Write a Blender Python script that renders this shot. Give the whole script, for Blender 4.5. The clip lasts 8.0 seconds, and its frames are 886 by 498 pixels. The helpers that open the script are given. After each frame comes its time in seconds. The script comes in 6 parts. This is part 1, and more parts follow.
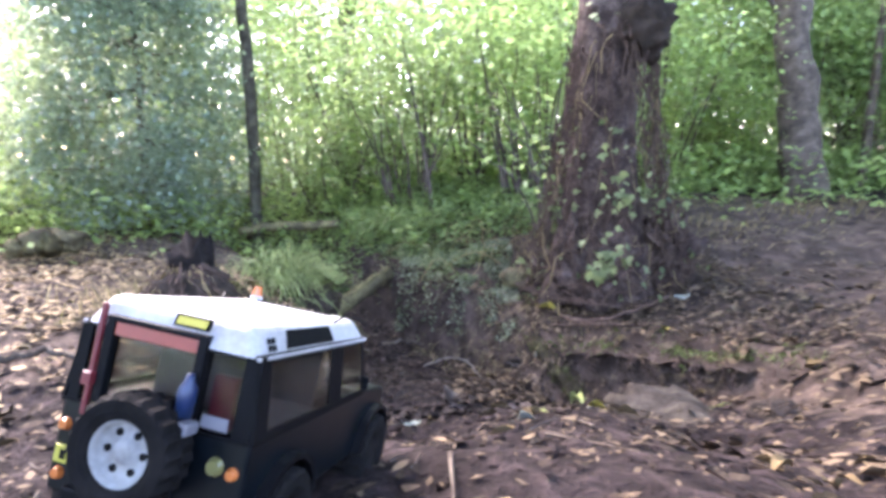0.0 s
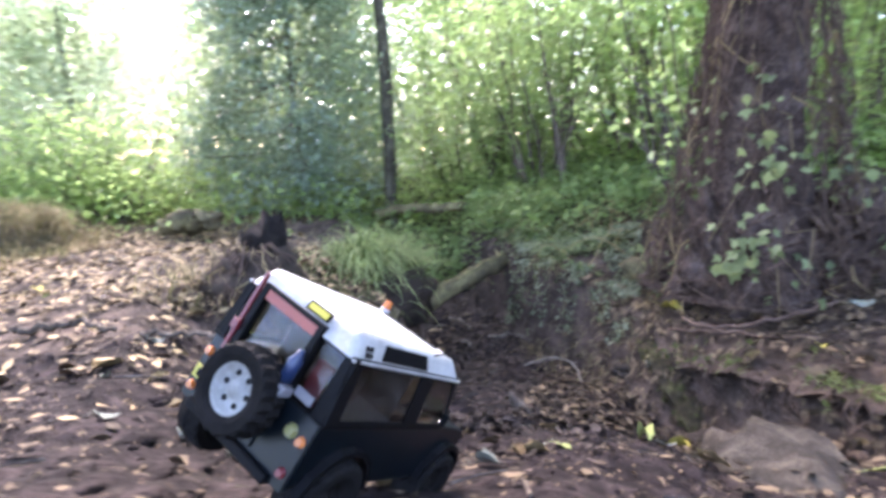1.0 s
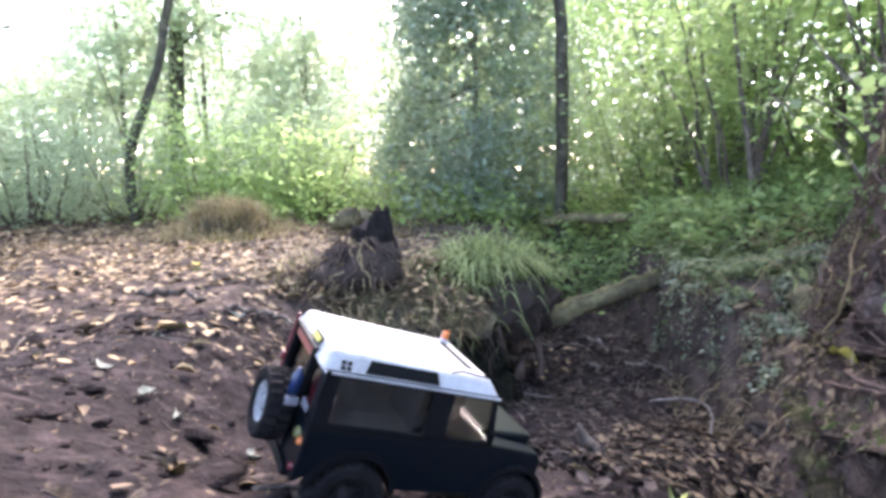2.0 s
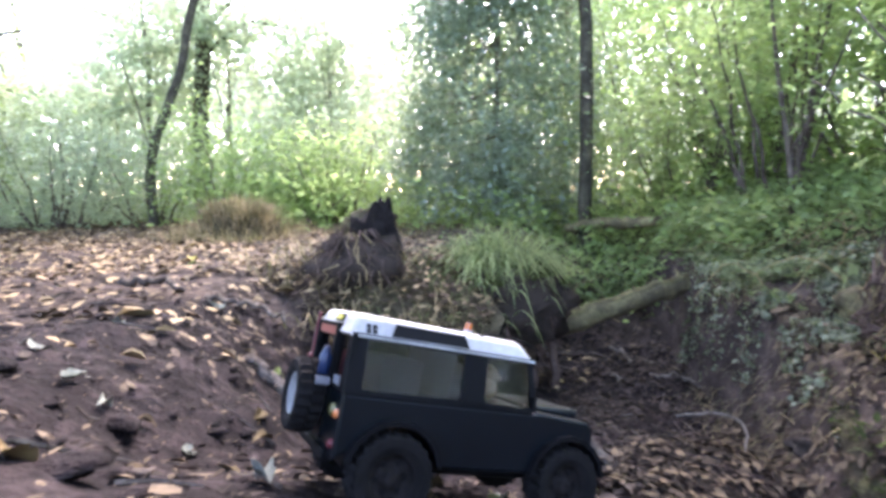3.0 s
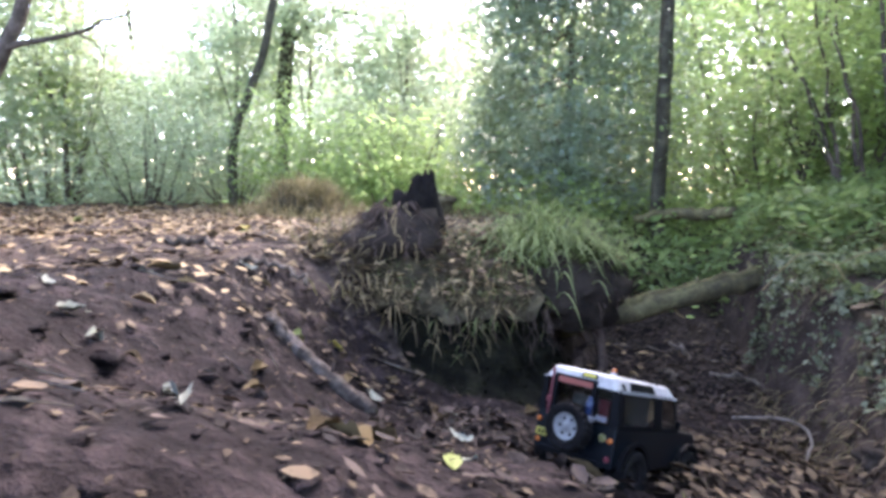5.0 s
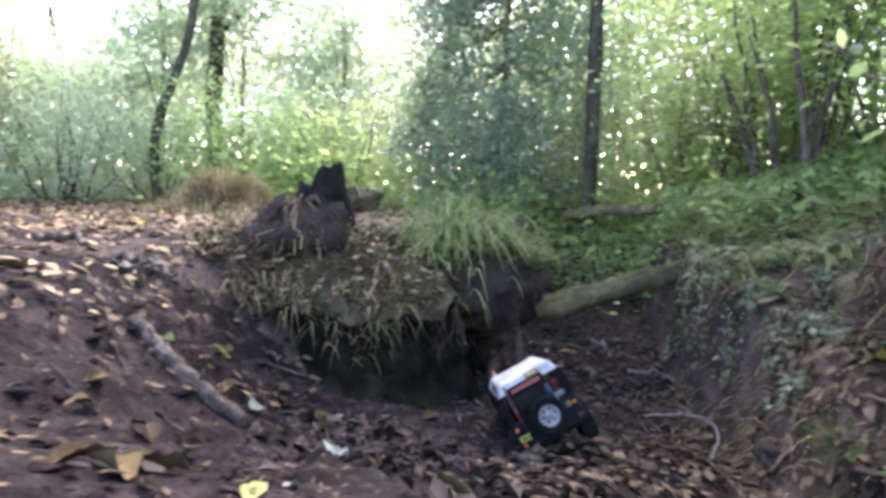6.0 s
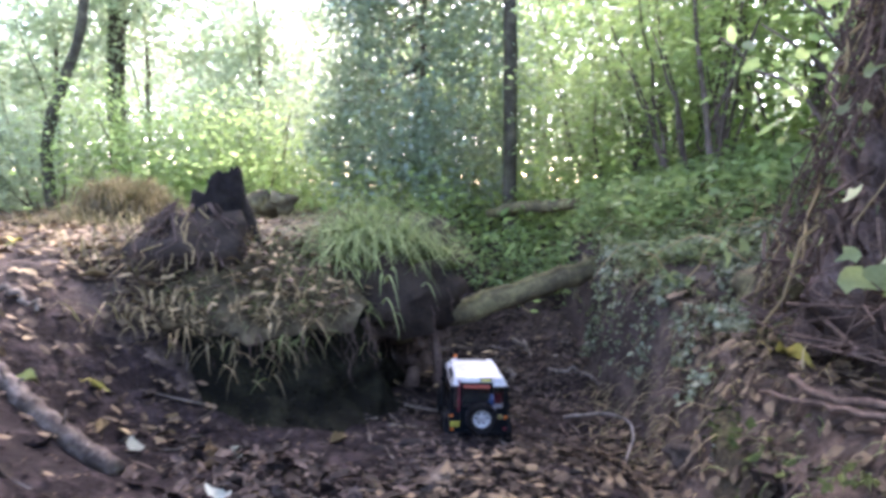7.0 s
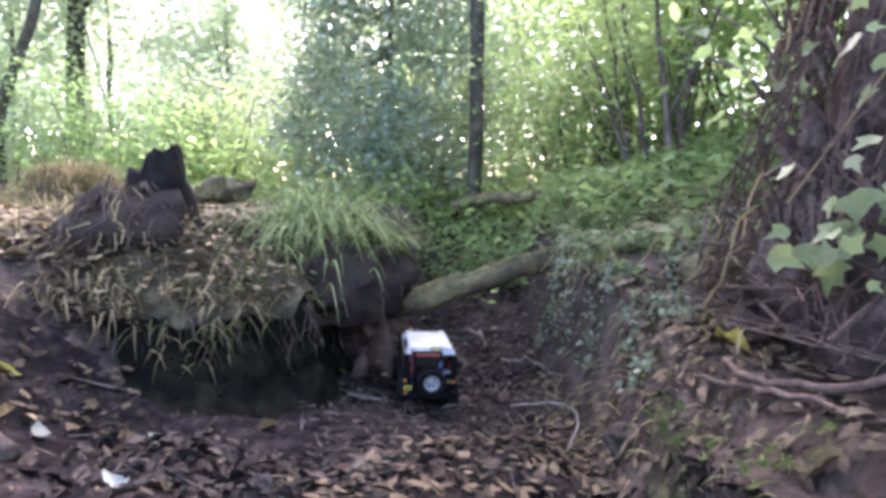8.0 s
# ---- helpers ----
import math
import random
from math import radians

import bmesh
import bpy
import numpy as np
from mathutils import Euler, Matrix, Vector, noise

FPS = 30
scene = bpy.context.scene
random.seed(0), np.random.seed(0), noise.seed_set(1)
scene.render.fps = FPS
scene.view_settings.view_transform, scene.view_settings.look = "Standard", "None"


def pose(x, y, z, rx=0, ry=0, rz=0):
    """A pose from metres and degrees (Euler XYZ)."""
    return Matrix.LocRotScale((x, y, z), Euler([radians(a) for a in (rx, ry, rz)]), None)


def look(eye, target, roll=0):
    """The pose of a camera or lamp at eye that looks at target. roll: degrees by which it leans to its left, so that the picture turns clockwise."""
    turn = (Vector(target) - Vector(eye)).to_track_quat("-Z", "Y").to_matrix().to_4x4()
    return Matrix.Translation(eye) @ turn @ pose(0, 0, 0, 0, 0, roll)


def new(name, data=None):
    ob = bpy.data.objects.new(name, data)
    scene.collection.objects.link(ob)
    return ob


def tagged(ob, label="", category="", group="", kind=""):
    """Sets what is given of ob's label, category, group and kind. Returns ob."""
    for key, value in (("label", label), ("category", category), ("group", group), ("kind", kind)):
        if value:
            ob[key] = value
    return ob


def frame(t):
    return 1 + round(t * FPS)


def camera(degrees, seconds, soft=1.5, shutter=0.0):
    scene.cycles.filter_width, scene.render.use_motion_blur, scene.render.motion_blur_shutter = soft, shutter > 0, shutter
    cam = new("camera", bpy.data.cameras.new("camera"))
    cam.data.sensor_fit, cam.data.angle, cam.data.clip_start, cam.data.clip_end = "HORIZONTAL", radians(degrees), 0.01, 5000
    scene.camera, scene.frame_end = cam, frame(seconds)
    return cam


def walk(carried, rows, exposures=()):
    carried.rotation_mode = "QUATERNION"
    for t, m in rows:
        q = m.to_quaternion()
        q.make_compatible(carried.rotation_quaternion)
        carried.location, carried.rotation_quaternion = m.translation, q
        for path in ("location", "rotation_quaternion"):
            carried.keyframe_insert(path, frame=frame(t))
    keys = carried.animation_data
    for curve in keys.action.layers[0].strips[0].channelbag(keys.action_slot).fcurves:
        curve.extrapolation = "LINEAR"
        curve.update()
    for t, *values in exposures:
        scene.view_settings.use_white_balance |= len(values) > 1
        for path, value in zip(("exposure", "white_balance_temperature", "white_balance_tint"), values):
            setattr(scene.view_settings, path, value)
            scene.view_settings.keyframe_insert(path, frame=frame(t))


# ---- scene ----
cam = camera(76.0, 8.0, soft=3.5, shutter=0.5)
PATH = [
    (0, (0.000, 0.000, 0.620), (0.000, 1.975, 0.307), 0.0),
    (0.5, (0.155, 0.164, 0.564), (-0.090, 2.130, 0.288), -2.1),
    (1, (0.404, 0.370, 0.548), (-0.259, 2.224, 0.201), -2.1),
    (1.5, (0.701, 0.601, 0.474), (-0.436, 2.222, 0.195), -3.0),
    (1.7, (0.763, 0.665, 0.479), (-0.519, 2.173, 0.190), -1.9),
    (2.8, (0.758, 0.861, 0.373), (-0.648, 2.264, 0.138), -1.1),
    (3, (0.723, 0.907, 0.356), (-0.708, 2.290, 0.152), -1.1),
    (3.5, (0.698, 0.959, 0.317), (-0.770, 2.305, 0.133), -0.9),
    (4, (0.733, 1.021, 0.270), (-0.846, 2.238, 0.101), 0.3),
    (4.2, (0.738, 1.028, 0.262), (-0.857, 2.219, 0.076), 0.6),
    (5.5, (0.785, 1.130, 0.276), (-0.829, 2.291, 0.058), 0.4),
    (6, (0.782, 1.237, 0.250), (-0.729, 2.530, 0.036), 0.8),
    (6.5, (0.787, 1.259, 0.253), (-0.673, 2.605, 0.020), 0.1),
    (7, (0.775, 1.348, 0.270), (-0.575, 2.806, 0.044), -0.8),
    (7.5, (0.790, 1.405, 0.249), (-0.537, 2.885, 0.026), -0.0),
    (8, (0.816, 1.442, 0.225), (-0.475, 2.950, -0.009), 0.2),
]
walk(cam, [(t, look(eye, target, roll)) for t, eye, target, roll in PATH],
     exposures=[(0, 4.85, 6400, 28), (1.5, 4.7, 6400, 27), (3, 4.6, 6400, 27), (5.5, 4.4, 6400, 27), (7, 4.65, 6350, 31), (8, 4.8, 6350, 32)])

# ---- world and sun: bright overcast through an open canopy ----
world = bpy.data.worlds.new("world")
scene.world = world
world.use_nodes = True
wn = world.node_tree.nodes
sky = wn.new("ShaderNodeTexSky")
sky.sky_type = "NISHITA"
sky.sun_disc = False
sky.sun_elevation = radians(40)
sky.sun_rotation = radians(321)
sky.air_density = 1.0
sky.dust_density = 1.5
wn["Background"].inputs["Strength"].default_value = 0.15
world.node_tree.links.new(sky.outputs[0], wn["Background"].inputs["Color"])
sun = new("sun", bpy.data.lights.new("sun", "SUN"))
sun.data.energy = 1.15
sun.data.angle = radians(25)
sun.data.color = (1.0, 0.96, 0.9)
sun.matrix_world = look((-6, 9, 8), (0, 1.5, 0))

# ---- materials ----


def socket_of(nodes, links, kind, **values):
    n = nodes.new(kind)
    for key, value in values.items():
        n.inputs[key.replace("_", " ")].default_value = value
    return n


def surface(name, dark, light, scale=20.0, rough=0.9, bump=0.3, fine=120.0, metal=0.0, vary=0.0, translucent=0.0, spec=0.08, island=False, third=None, detail=8.0, relief_depth=0.01, glow=(0.52, 0.66, 0.27)):
    """A noisy surface between two or three colours, with grain and relief; islands or objects vary in tone."""
    m = bpy.data.materials.new(name)
    m.use_nodes = True
    nodes, links = m.node_tree.nodes, m.node_tree.links
    b = nodes["Principled BSDF"]
    coord = nodes.new("ShaderNodeTexCoord")
    big = socket_of(nodes, links, "ShaderNodeTexNoise", Scale=scale, Detail=detail, Roughness=0.6)
    small = socket_of(nodes, links, "ShaderNodeTexNoise", Scale=fine, Detail=4.0, Roughness=0.7)
    links.new(coord.outputs["Object"], big.inputs["Vector"])
    links.new(coord.outputs["Object"], small.inputs["Vector"])
    add = nodes.new("ShaderNodeMath")
    add.operation = "MULTIPLY_ADD"
    links.new(small.outputs["Fac"], add.inputs[0])
    add.inputs[1].default_value = 0.45
    links.new(big.outputs["Fac"], add.inputs[2])
    fac = add.outputs[0]
    if vary:
        if island:
            info = nodes.new("ShaderNodeNewGeometry")
            rnd = info.outputs["Random Per Island"]
        else:
            info = nodes.new("ShaderNodeObjectInfo")
            rnd = info.outputs["Random"]
        mix = nodes.new("ShaderNodeMath")
        mix.operation = "MULTIPLY_ADD"
        links.new(rnd, mix.inputs[0])
        mix.inputs[1].default_value = vary
        links.new(fac, mix.inputs[2])
        off = nodes.new("ShaderNodeMath")
        off.operation = "SUBTRACT"
        links.new(mix.outputs[0], off.inputs[0])
        off.inputs[1].default_value = vary / 2
        fac = off.outputs[0]
    ramp = nodes.new("ShaderNodeValToRGB")
    links.new(fac, ramp.inputs[0])
    els = ramp.color_ramp.elements
    els[0].position, els[0].color = 0.42, (*dark, 1)
    els[1].position, els[1].color = 0.98, (*light, 1)
    if third:
        e = els.new(0.7)
        e.color = (*third, 1)
    links.new(ramp.outputs[0], b.inputs["Base Color"])
    b.inputs["Roughness"].default_value = rough
    b.inputs["Metallic"].default_value = metal
    b.inputs["Specular IOR Level"].default_value = spec
    if bump:
        bp = nodes.new("ShaderNodeBump")
        bp.inputs["Strength"].default_value = bump
        bp.inputs["Distance"].default_value = relief_depth
        links.new(add.outputs[0], bp.inputs["Height"])
        links.new(bp.outputs[0], b.inputs["Normal"])
    if translucent:
        tr = nodes.new("ShaderNodeBsdfTranslucent")
        bright = nodes.new("ShaderNodeMixRGB")
        bright.inputs[0].default_value = 0.55
        links.new(ramp.outputs[0], bright.inputs[1])
        bright.inputs[2].default_value = (*glow, 1)
        links.new(bright.outputs[0], tr.inputs["Color"])
        mixer = nodes.new("ShaderNodeMixShader")
        mixer.inputs[0].default_value = translucent
        links.new(b.outputs[0], mixer.inputs[1])
        links.new(tr.outputs[0], mixer.inputs[2])
        links.new(mixer.outputs[0], nodes["Material Output"].inputs["Surface"])
    return m


def plain(name, colour, rough=0.5, metal=0.0, spec=0.5, grain=0.12, scale=60.0):
    d = tuple(c * (1 - grain) for c in colour)
    return surface(name, d, tuple(min(1, c * (1 + grain)) for c in colour), scale=scale, rough=rough, bump=0.05, fine=300, metal=metal, spec=spec)


SOIL = surface("bank_soil", (0.013, 0.0092, 0.0075), (0.12, 0.085, 0.066), scale=9.0, rough=0.95, bump=1.0, fine=80.0, third=(0.042, 0.03, 0.024), spec=0.1, relief_depth=0.02)
MUD = surface("mud", (0.0045, 0.0032, 0.0032), (0.06, 0.044, 0.042), scale=13.0, rough=0.85, bump=1.0, fine=55.0, third=(0.0165, 0.012, 0.0116), spec=0.05, relief_depth=0.035)
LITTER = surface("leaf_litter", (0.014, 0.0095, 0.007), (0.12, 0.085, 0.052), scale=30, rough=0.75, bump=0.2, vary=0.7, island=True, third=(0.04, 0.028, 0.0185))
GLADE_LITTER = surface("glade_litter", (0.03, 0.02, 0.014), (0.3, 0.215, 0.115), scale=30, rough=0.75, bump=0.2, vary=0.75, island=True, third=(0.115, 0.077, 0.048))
TURF = surface("turf", (0.014, 0.012, 0.008), (0.15, 0.122, 0.07), scale=16, rough=0.95, bump=1.0, fine=120, third=(0.052, 0.042, 0.025))
YELLOW_LEAF = surface("yellow_leaf", (0.16, 0.125, 0.02), (0.36, 0.3, 0.07), scale=30, rough=0.7, bump=0.2, vary=0.3)
PALE_LEAF = surface("pale_leaf", (0.1, 0.102, 0.08), (0.3, 0.31, 0.25), scale=30, rough=0.7, bump=0.2, vary=0.3)
BARK = surface("bark", (0.016, 0.012, 0.0105), (0.19, 0.14, 0.12), scale=14, rough=0.95, bump=1.0, fine=80, third=(0.056, 0.039, 0.033), relief_depth=0.02)
DARK_BARK = surface("dark_bark", (0.02, 0.018, 0.014), (0.14, 0.125, 0.09), scale=11, rough=0.95, bump=0.8, fine=70, third=(0.056, 0.05, 0.037))
GREY_BARK = surface("grey_bark", (0.03, 0.024, 0.02), (0.2, 0.16, 0.13), scale=9, rough=0.95, bump=0.8, fine=60, third=(0.09, 0.07, 0.058))
DEADWOOD = surface("dead_wood", (0.02, 0.016, 0.013), (0.2, 0.165, 0.13), scale=18, rough=0.9, bump=0.7, fine=90, third=(0.075, 0.058, 0.045))
MOSSWOOD = surface("mossy_wood", (0.03, 0.025, 0.018), (0.24, 0.21, 0.1), scale=9, rough=0.95, bump=0.8, fine=80, third=(0.085, 0.07, 0.04))
STICK_BARK = surface("stick_bark", (0.025, 0.019, 0.016), (0.24, 0.19, 0.155), scale=26, rough=0.95, bump=1.0, fine=110, third=(0.075, 0.058, 0.047))
PALE_ROOT = surface("pale_root", (0.06, 0.05, 0.04), (0.24, 0.205, 0.17), scale=30, rough=0.85, bump=0.4)
ROT = surface("rotten_wood", (0.004, 0.0035, 0.0035), (0.028, 0.023, 0.021), scale=25, rough=0.95, bump=1.0, fine=90)
ROOT = surface("root", (0.018, 0.012, 0.0095), (0.13, 0.088, 0.068), scale=30, rough=0.9, bump=0.6, vary=0.4, island=True)
ROCK = surface("stone", (0.014, 0.012, 0.0095), (0.11, 0.09, 0.07), scale=11, rough=0.9, bump=1.0, third=(0.04, 0.033, 0.027), relief_depth=0.02)
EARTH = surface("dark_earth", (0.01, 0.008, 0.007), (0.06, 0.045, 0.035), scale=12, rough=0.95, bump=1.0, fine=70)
MOSS = surface("moss", (0.009, 0.013, 0.005), (0.075, 0.09, 0.025), scale=20, rough=0.95, bump=0.9, fine=160)
GRASS = surface("grass", (0.02, 0.034, 0.01), (0.33, 0.37, 0.15), scale=6, rough=0.6, bump=0.0, vary=0.7, island=True, translucent=0.3)
DARK_GRASS = surface("dark_grass", (0.015, 0.022, 0.007), (0.15, 0.17, 0.06), scale=6, rough=0.7, bump=0.0, vary=0.7, island=True, translucent=0.15)
DRYGRASS = surface("dry_grass", (0.018, 0.013, 0.008), (0.17, 0.13, 0.07), scale=6, rough=0.7, bump=0.0, vary=0.7, island=True, translucent=0.15)
IVY = surface("ivy_leaf", (0.026, 0.038, 0.016), (0.17, 0.2, 0.09), scale=8, rough=0.5, bump=0.1, vary=0.6, island=True, translucent=0.25, spec=0.15)
CREEPER = surface("creeper_leaf", (0.03, 0.037, 0.022), (0.19, 0.2, 0.13), scale=8, rough=0.5, bump=0.1, vary=0.7, island=True, translucent=0.2, spec=0.15)
BRAMBLE = surface("bramble_leaf", (0.036, 0.06, 0.02), (0.19, 0.26, 0.09), scale=8, rough=0.5, bump=0.1, vary=0.6, island=True, translucent=0.4, spec=0.2)
# holly colour lightened and greyed to carry the haze in front of it
HOLLY = surface("holly_leaf", (0.056, 0.085, 0.064), (0.25, 0.31, 0.245), scale=3, rough=0.3, bump=0.0, vary=0.6, island=True, translucent=0.35, spec=0.5)
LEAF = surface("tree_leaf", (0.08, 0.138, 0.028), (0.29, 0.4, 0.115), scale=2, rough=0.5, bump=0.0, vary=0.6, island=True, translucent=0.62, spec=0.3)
# leaf of the unseen shading crowns, dulled so their shade is less green
CANOPY = surface("unseen_canopy_leaf", (0.03, 0.06, 0.02), (0.12, 0.2, 0.07), scale=2, rough=0.6, bump=0.0, vary=0.6, island=True, translucent=0.15, spec=0.3)
# darker copy of the tree leaf, with shade put into its colour
LEAF_SHADED = surface("shaded_leaf", (0.048, 0.082, 0.022), (0.21, 0.3, 0.1), scale=2, rough=0.45, bump=0.0, vary=0.6, island=True, translucent=0.5, spec=0.4)
# moss taken near black: the shade of the hollow is in the colour
SHADED_BANK_MOSS = surface("shaded_bank_moss", (0.0025, 0.0023, 0.0018), (0.02, 0.019, 0.01), scale=14, rough=0.95, bump=1.0, fine=120, third=(0.005, 0.0047, 0.003))
# litter tone darkened to stand in for the shade down in the gully
SHADED_LITTER = surface("shaded_litter", (0.009, 0.0066, 0.006), (0.075, 0.054, 0.043), scale=30, rough=0.7, bump=0.2, vary=0.65, island=True, third=(0.021, 0.0152, 0.013))
ROOT_MOSS = surface("root_moss", (0.011, 0.0095, 0.006), (0.13, 0.12, 0.05), scale=13, rough=0.95, bump=1.0, fine=120, third=(0.038, 0.03, 0.019), relief_depth=0.02)
LOG_MOSS = surface("log_moss", (0.022, 0.02, 0.01), (0.2, 0.18, 0.08), scale=14, rough=0.95, bump=0.9, fine=120, third=(0.07, 0.06, 0.03))
STRAW = surface("straw", (0.03, 0.02, 0.011), (0.29, 0.21, 0.11), scale=6, rough=0.75, bump=0.0, vary=0.7, island=True, translucent=0.1)
# haze over the far wood is put into this paler leaf colour
HAZE_LEAF = surface("haze_leaf", (0.13, 0.165, 0.1), (0.36, 0.42, 0.28), scale=0.6, rough=0.6, bump=0.0, vary=0.7, island=True, translucent=0.45, spec=0.3, glow=(0.6, 0.68, 0.5))
# leaf round the glade, also paled to stand in for haze
LEAF_HAZY = surface("hazy_tree_leaf", (0.16, 0.2, 0.11), (0.42, 0.49, 0.3), scale=2, rough=0.5, bump=0.0, vary=0.6, island=True, translucent=0.55, spec=0.4, glow=(0.6, 0.7, 0.46))

# ---- mesh helpers ----
RNG = np.random.default_rng(7)


def mesh_of(name, verts, faces, material, smooth=False):
    me = bpy.data.meshes.new(name)
    me.from_pydata([tuple(v) for v in verts], [], [tuple(f) for f in faces])
    me.materials.append(material)
    if smooth:
        me.shade_smooth()
    me.update()
    return me


def piece(name, me, parent=None, label="", m=None):
    ob = new(name, me)
    if parent is not None:
        ob.parent = parent
    if m is not None:
        ob.matrix_basis = m
    if label:
        tagged(ob, label)
    return ob


def part(name, bm, material, parent, label="", smooth=False):
    me = bpy.data.meshes.new(name)
    bm.to_mesh(me)
    bm.free()
    me.materials.append(material)
    if smooth:
        me.shade_smooth()
    return piece(name, me, parent, label)


def thing(name, m, label, category, group="", kind=""):
    ob = new(name)
    ob.empty_display_size = 0.05
    ob.matrix_basis = m
    return tagged(ob, label, category, group, kind)


def tube(path, radii, sides=8, rough=0.0, seed=0, closed=True):
    """Verts and faces of a tapering limb along path."""
    rng = np.random.default_rng(seed)
    p = np.array(path, float)
    r = np.interp(np.linspace(0, 1, len(p)), np.linspace(0, 1, len(radii)), radii)
    way = np.gradient(p, axis=0)
    way /= np.linalg.norm(way, axis=1, keepdims=True) + 1e-9
    ref = np.array([0.3, 0.2, 0.93]) if abs(way[0][2]) < 0.8 else np.array([1.0, 0.1, 0.0])
    verts, faces = [], []
    for i in range(len(p)):
        a = np.cross(way[i], ref)
        a /= np.linalg.norm(a) + 1e-9
        b = np.cross(way[i], a)
        for k in range(sides):
            w = 2 * math.pi * k / sides
            rr = r[i] * (1 + rough * rng.uniform(-1, 1))
            verts.append(p[i] + rr * (math.cos(w) * a + math.sin(w) * b))
    for i in range(len(p) - 1):
        for k in range(sides):
            k2 = (k + 1) % sides
            faces.append((i * sides + k, i * sides + k2, (i + 1) * sides + k2, (i + 1) * sides + k))
    if closed:
        faces.append(tuple(range(sides))[::-1])
        faces.append(tuple((len(p) - 1) * sides + k for k in range(sides)))
    return verts, faces


def joined(lots):
    verts, faces = [], []
    for v, f in lots:
        o = len(verts)
        verts += list(v)
        faces += [tuple(i + o for i in g) for g in f]
    return verts, faces


def bend(points, n=12, wobble=0.0, seed=0):
    """A smooth path through points, resampled, with a little wobble."""
    rng = np.random.default_rng(seed)
    p = np.array(points, float)
    d = np.r_[0, np.cumsum(np.linalg.norm(np.diff(p, axis=0), axis=1))]
    s = np.linspace(0, d[-1], n)
    out = np.stack([np.interp(s, d, p[:, k]) for k in range(3)], 1)
    for _ in range(2):
        out[1:-1] = (out[:-2] + 2 * out[1:-1] + out[2:]) / 4
    out[1:-1] += rng.normal(0, wobble, (n - 2, 3)) if wobble else 0
    return out


SHAPES = {
    "oval": [(0, -0.5), (0.26, -0.15), (0.2, 0.22), (0, 0.5), (-0.2, 0.22), (-0.26, -0.15)],
    "ivy": [(0, -0.45), (0.28, -0.38), (0.48, -0.05), (0.2, 0.05), (0, 0.52), (-0.2, 0.05), (-0.48, -0.05), (-0.28, -0.38)],
    "diamond": [(0, -0.5), (0.27, 0.0), (0, 0.5), (-0.27, 0.0)],
}


def leaf_mesh(name, centres, sizes, material, shape="diamond", flat=0.0, curl=0.15, seed=1, droop=0.0, normals=None):
    """Many leaves in one mesh: each is a folded outline, turned at random (flat: how much it lies level)."""
    rng = np.random.default_rng(seed)
    c = np.array(centres, float)
    n = len(c)
    s = np.broadcast_to(np.array(sizes, float), (n,))
    outline = np.array(SHAPES[shape])
    k = len(outline)
    up = rng.normal(size=(n, 3))
    up /= np.linalg.norm(up, axis=1, keepdims=True)
    if normals is not None:
        up = (1 - flat) * up + flat * np.array(normals)
    else:
        up[:, 2] = np.abs(up[:, 2])
        up = (1 - flat) * up + flat * np.array([0, 0, 1.0])
    up /= np.linalg.norm(up, axis=1, keepdims=True) + 1e-9
    along = rng.normal(size=(n, 3))
    along[:, 2] -= droop
    along -= (along * up).sum(1, keepdims=True) * up
    along /= np.linalg.norm(along, axis=1, keepdims=True) + 1e-9
    side = np.cross(along, up)
    fold = curl * rng.uniform(-0.6, 1.6, (n, 1))
    u, v = outline[:, 0], outline[:, 1]
    u, v = np.broadcast_to(u, (n, k)) * rng.uniform(0.6, 1.2, (n, 1)), np.broadcast_to(v, (n, k))
    lift = fold * (np.abs(u) * 1.2 + (v ** 2) * rng.uniform(-1, 1.5, (n, 1)))
    co = c[:, None] + s[:, None, None] * (u[..., None] * side[:, None] + v[..., None] * along[:, None] + lift[..., None] * up[:, None])
    me = bpy.data.meshes.new(name)
    me.vertices.add(n * k)
    me.vertices.foreach_set("co", co.ravel())
    half = k // 2
    a = list(range(0, half + 1))
    b = [half] + list(range(half + 1, k)) + [0]
    loops = np.concatenate([np.arange(n)[:, None] * k + np.array(a)[None], np.arange(n)[:, None] * k + np.array(b)[None]], 1)
    me.loops.add(loops.size)
    me.loops.foreach_set("vertex_index", loops.ravel())
    la, lb = len(a), len(b)
    starts = np.stack([np.arange(n) * (la + lb), np.arange(n) * (la + lb) + la], 1).ravel()
    me.polygons.add(2 * n)
    me.polygons.foreach_set("loop_start", starts)
    me.materials.append(material)
    me.update(calc_edges=True)
    me.validate()
    return me


def smooth01(a, b, x):
    t = np.clip((x - a) / (b - a), 0, 1)
    return t * t * (3 - 2 * t)


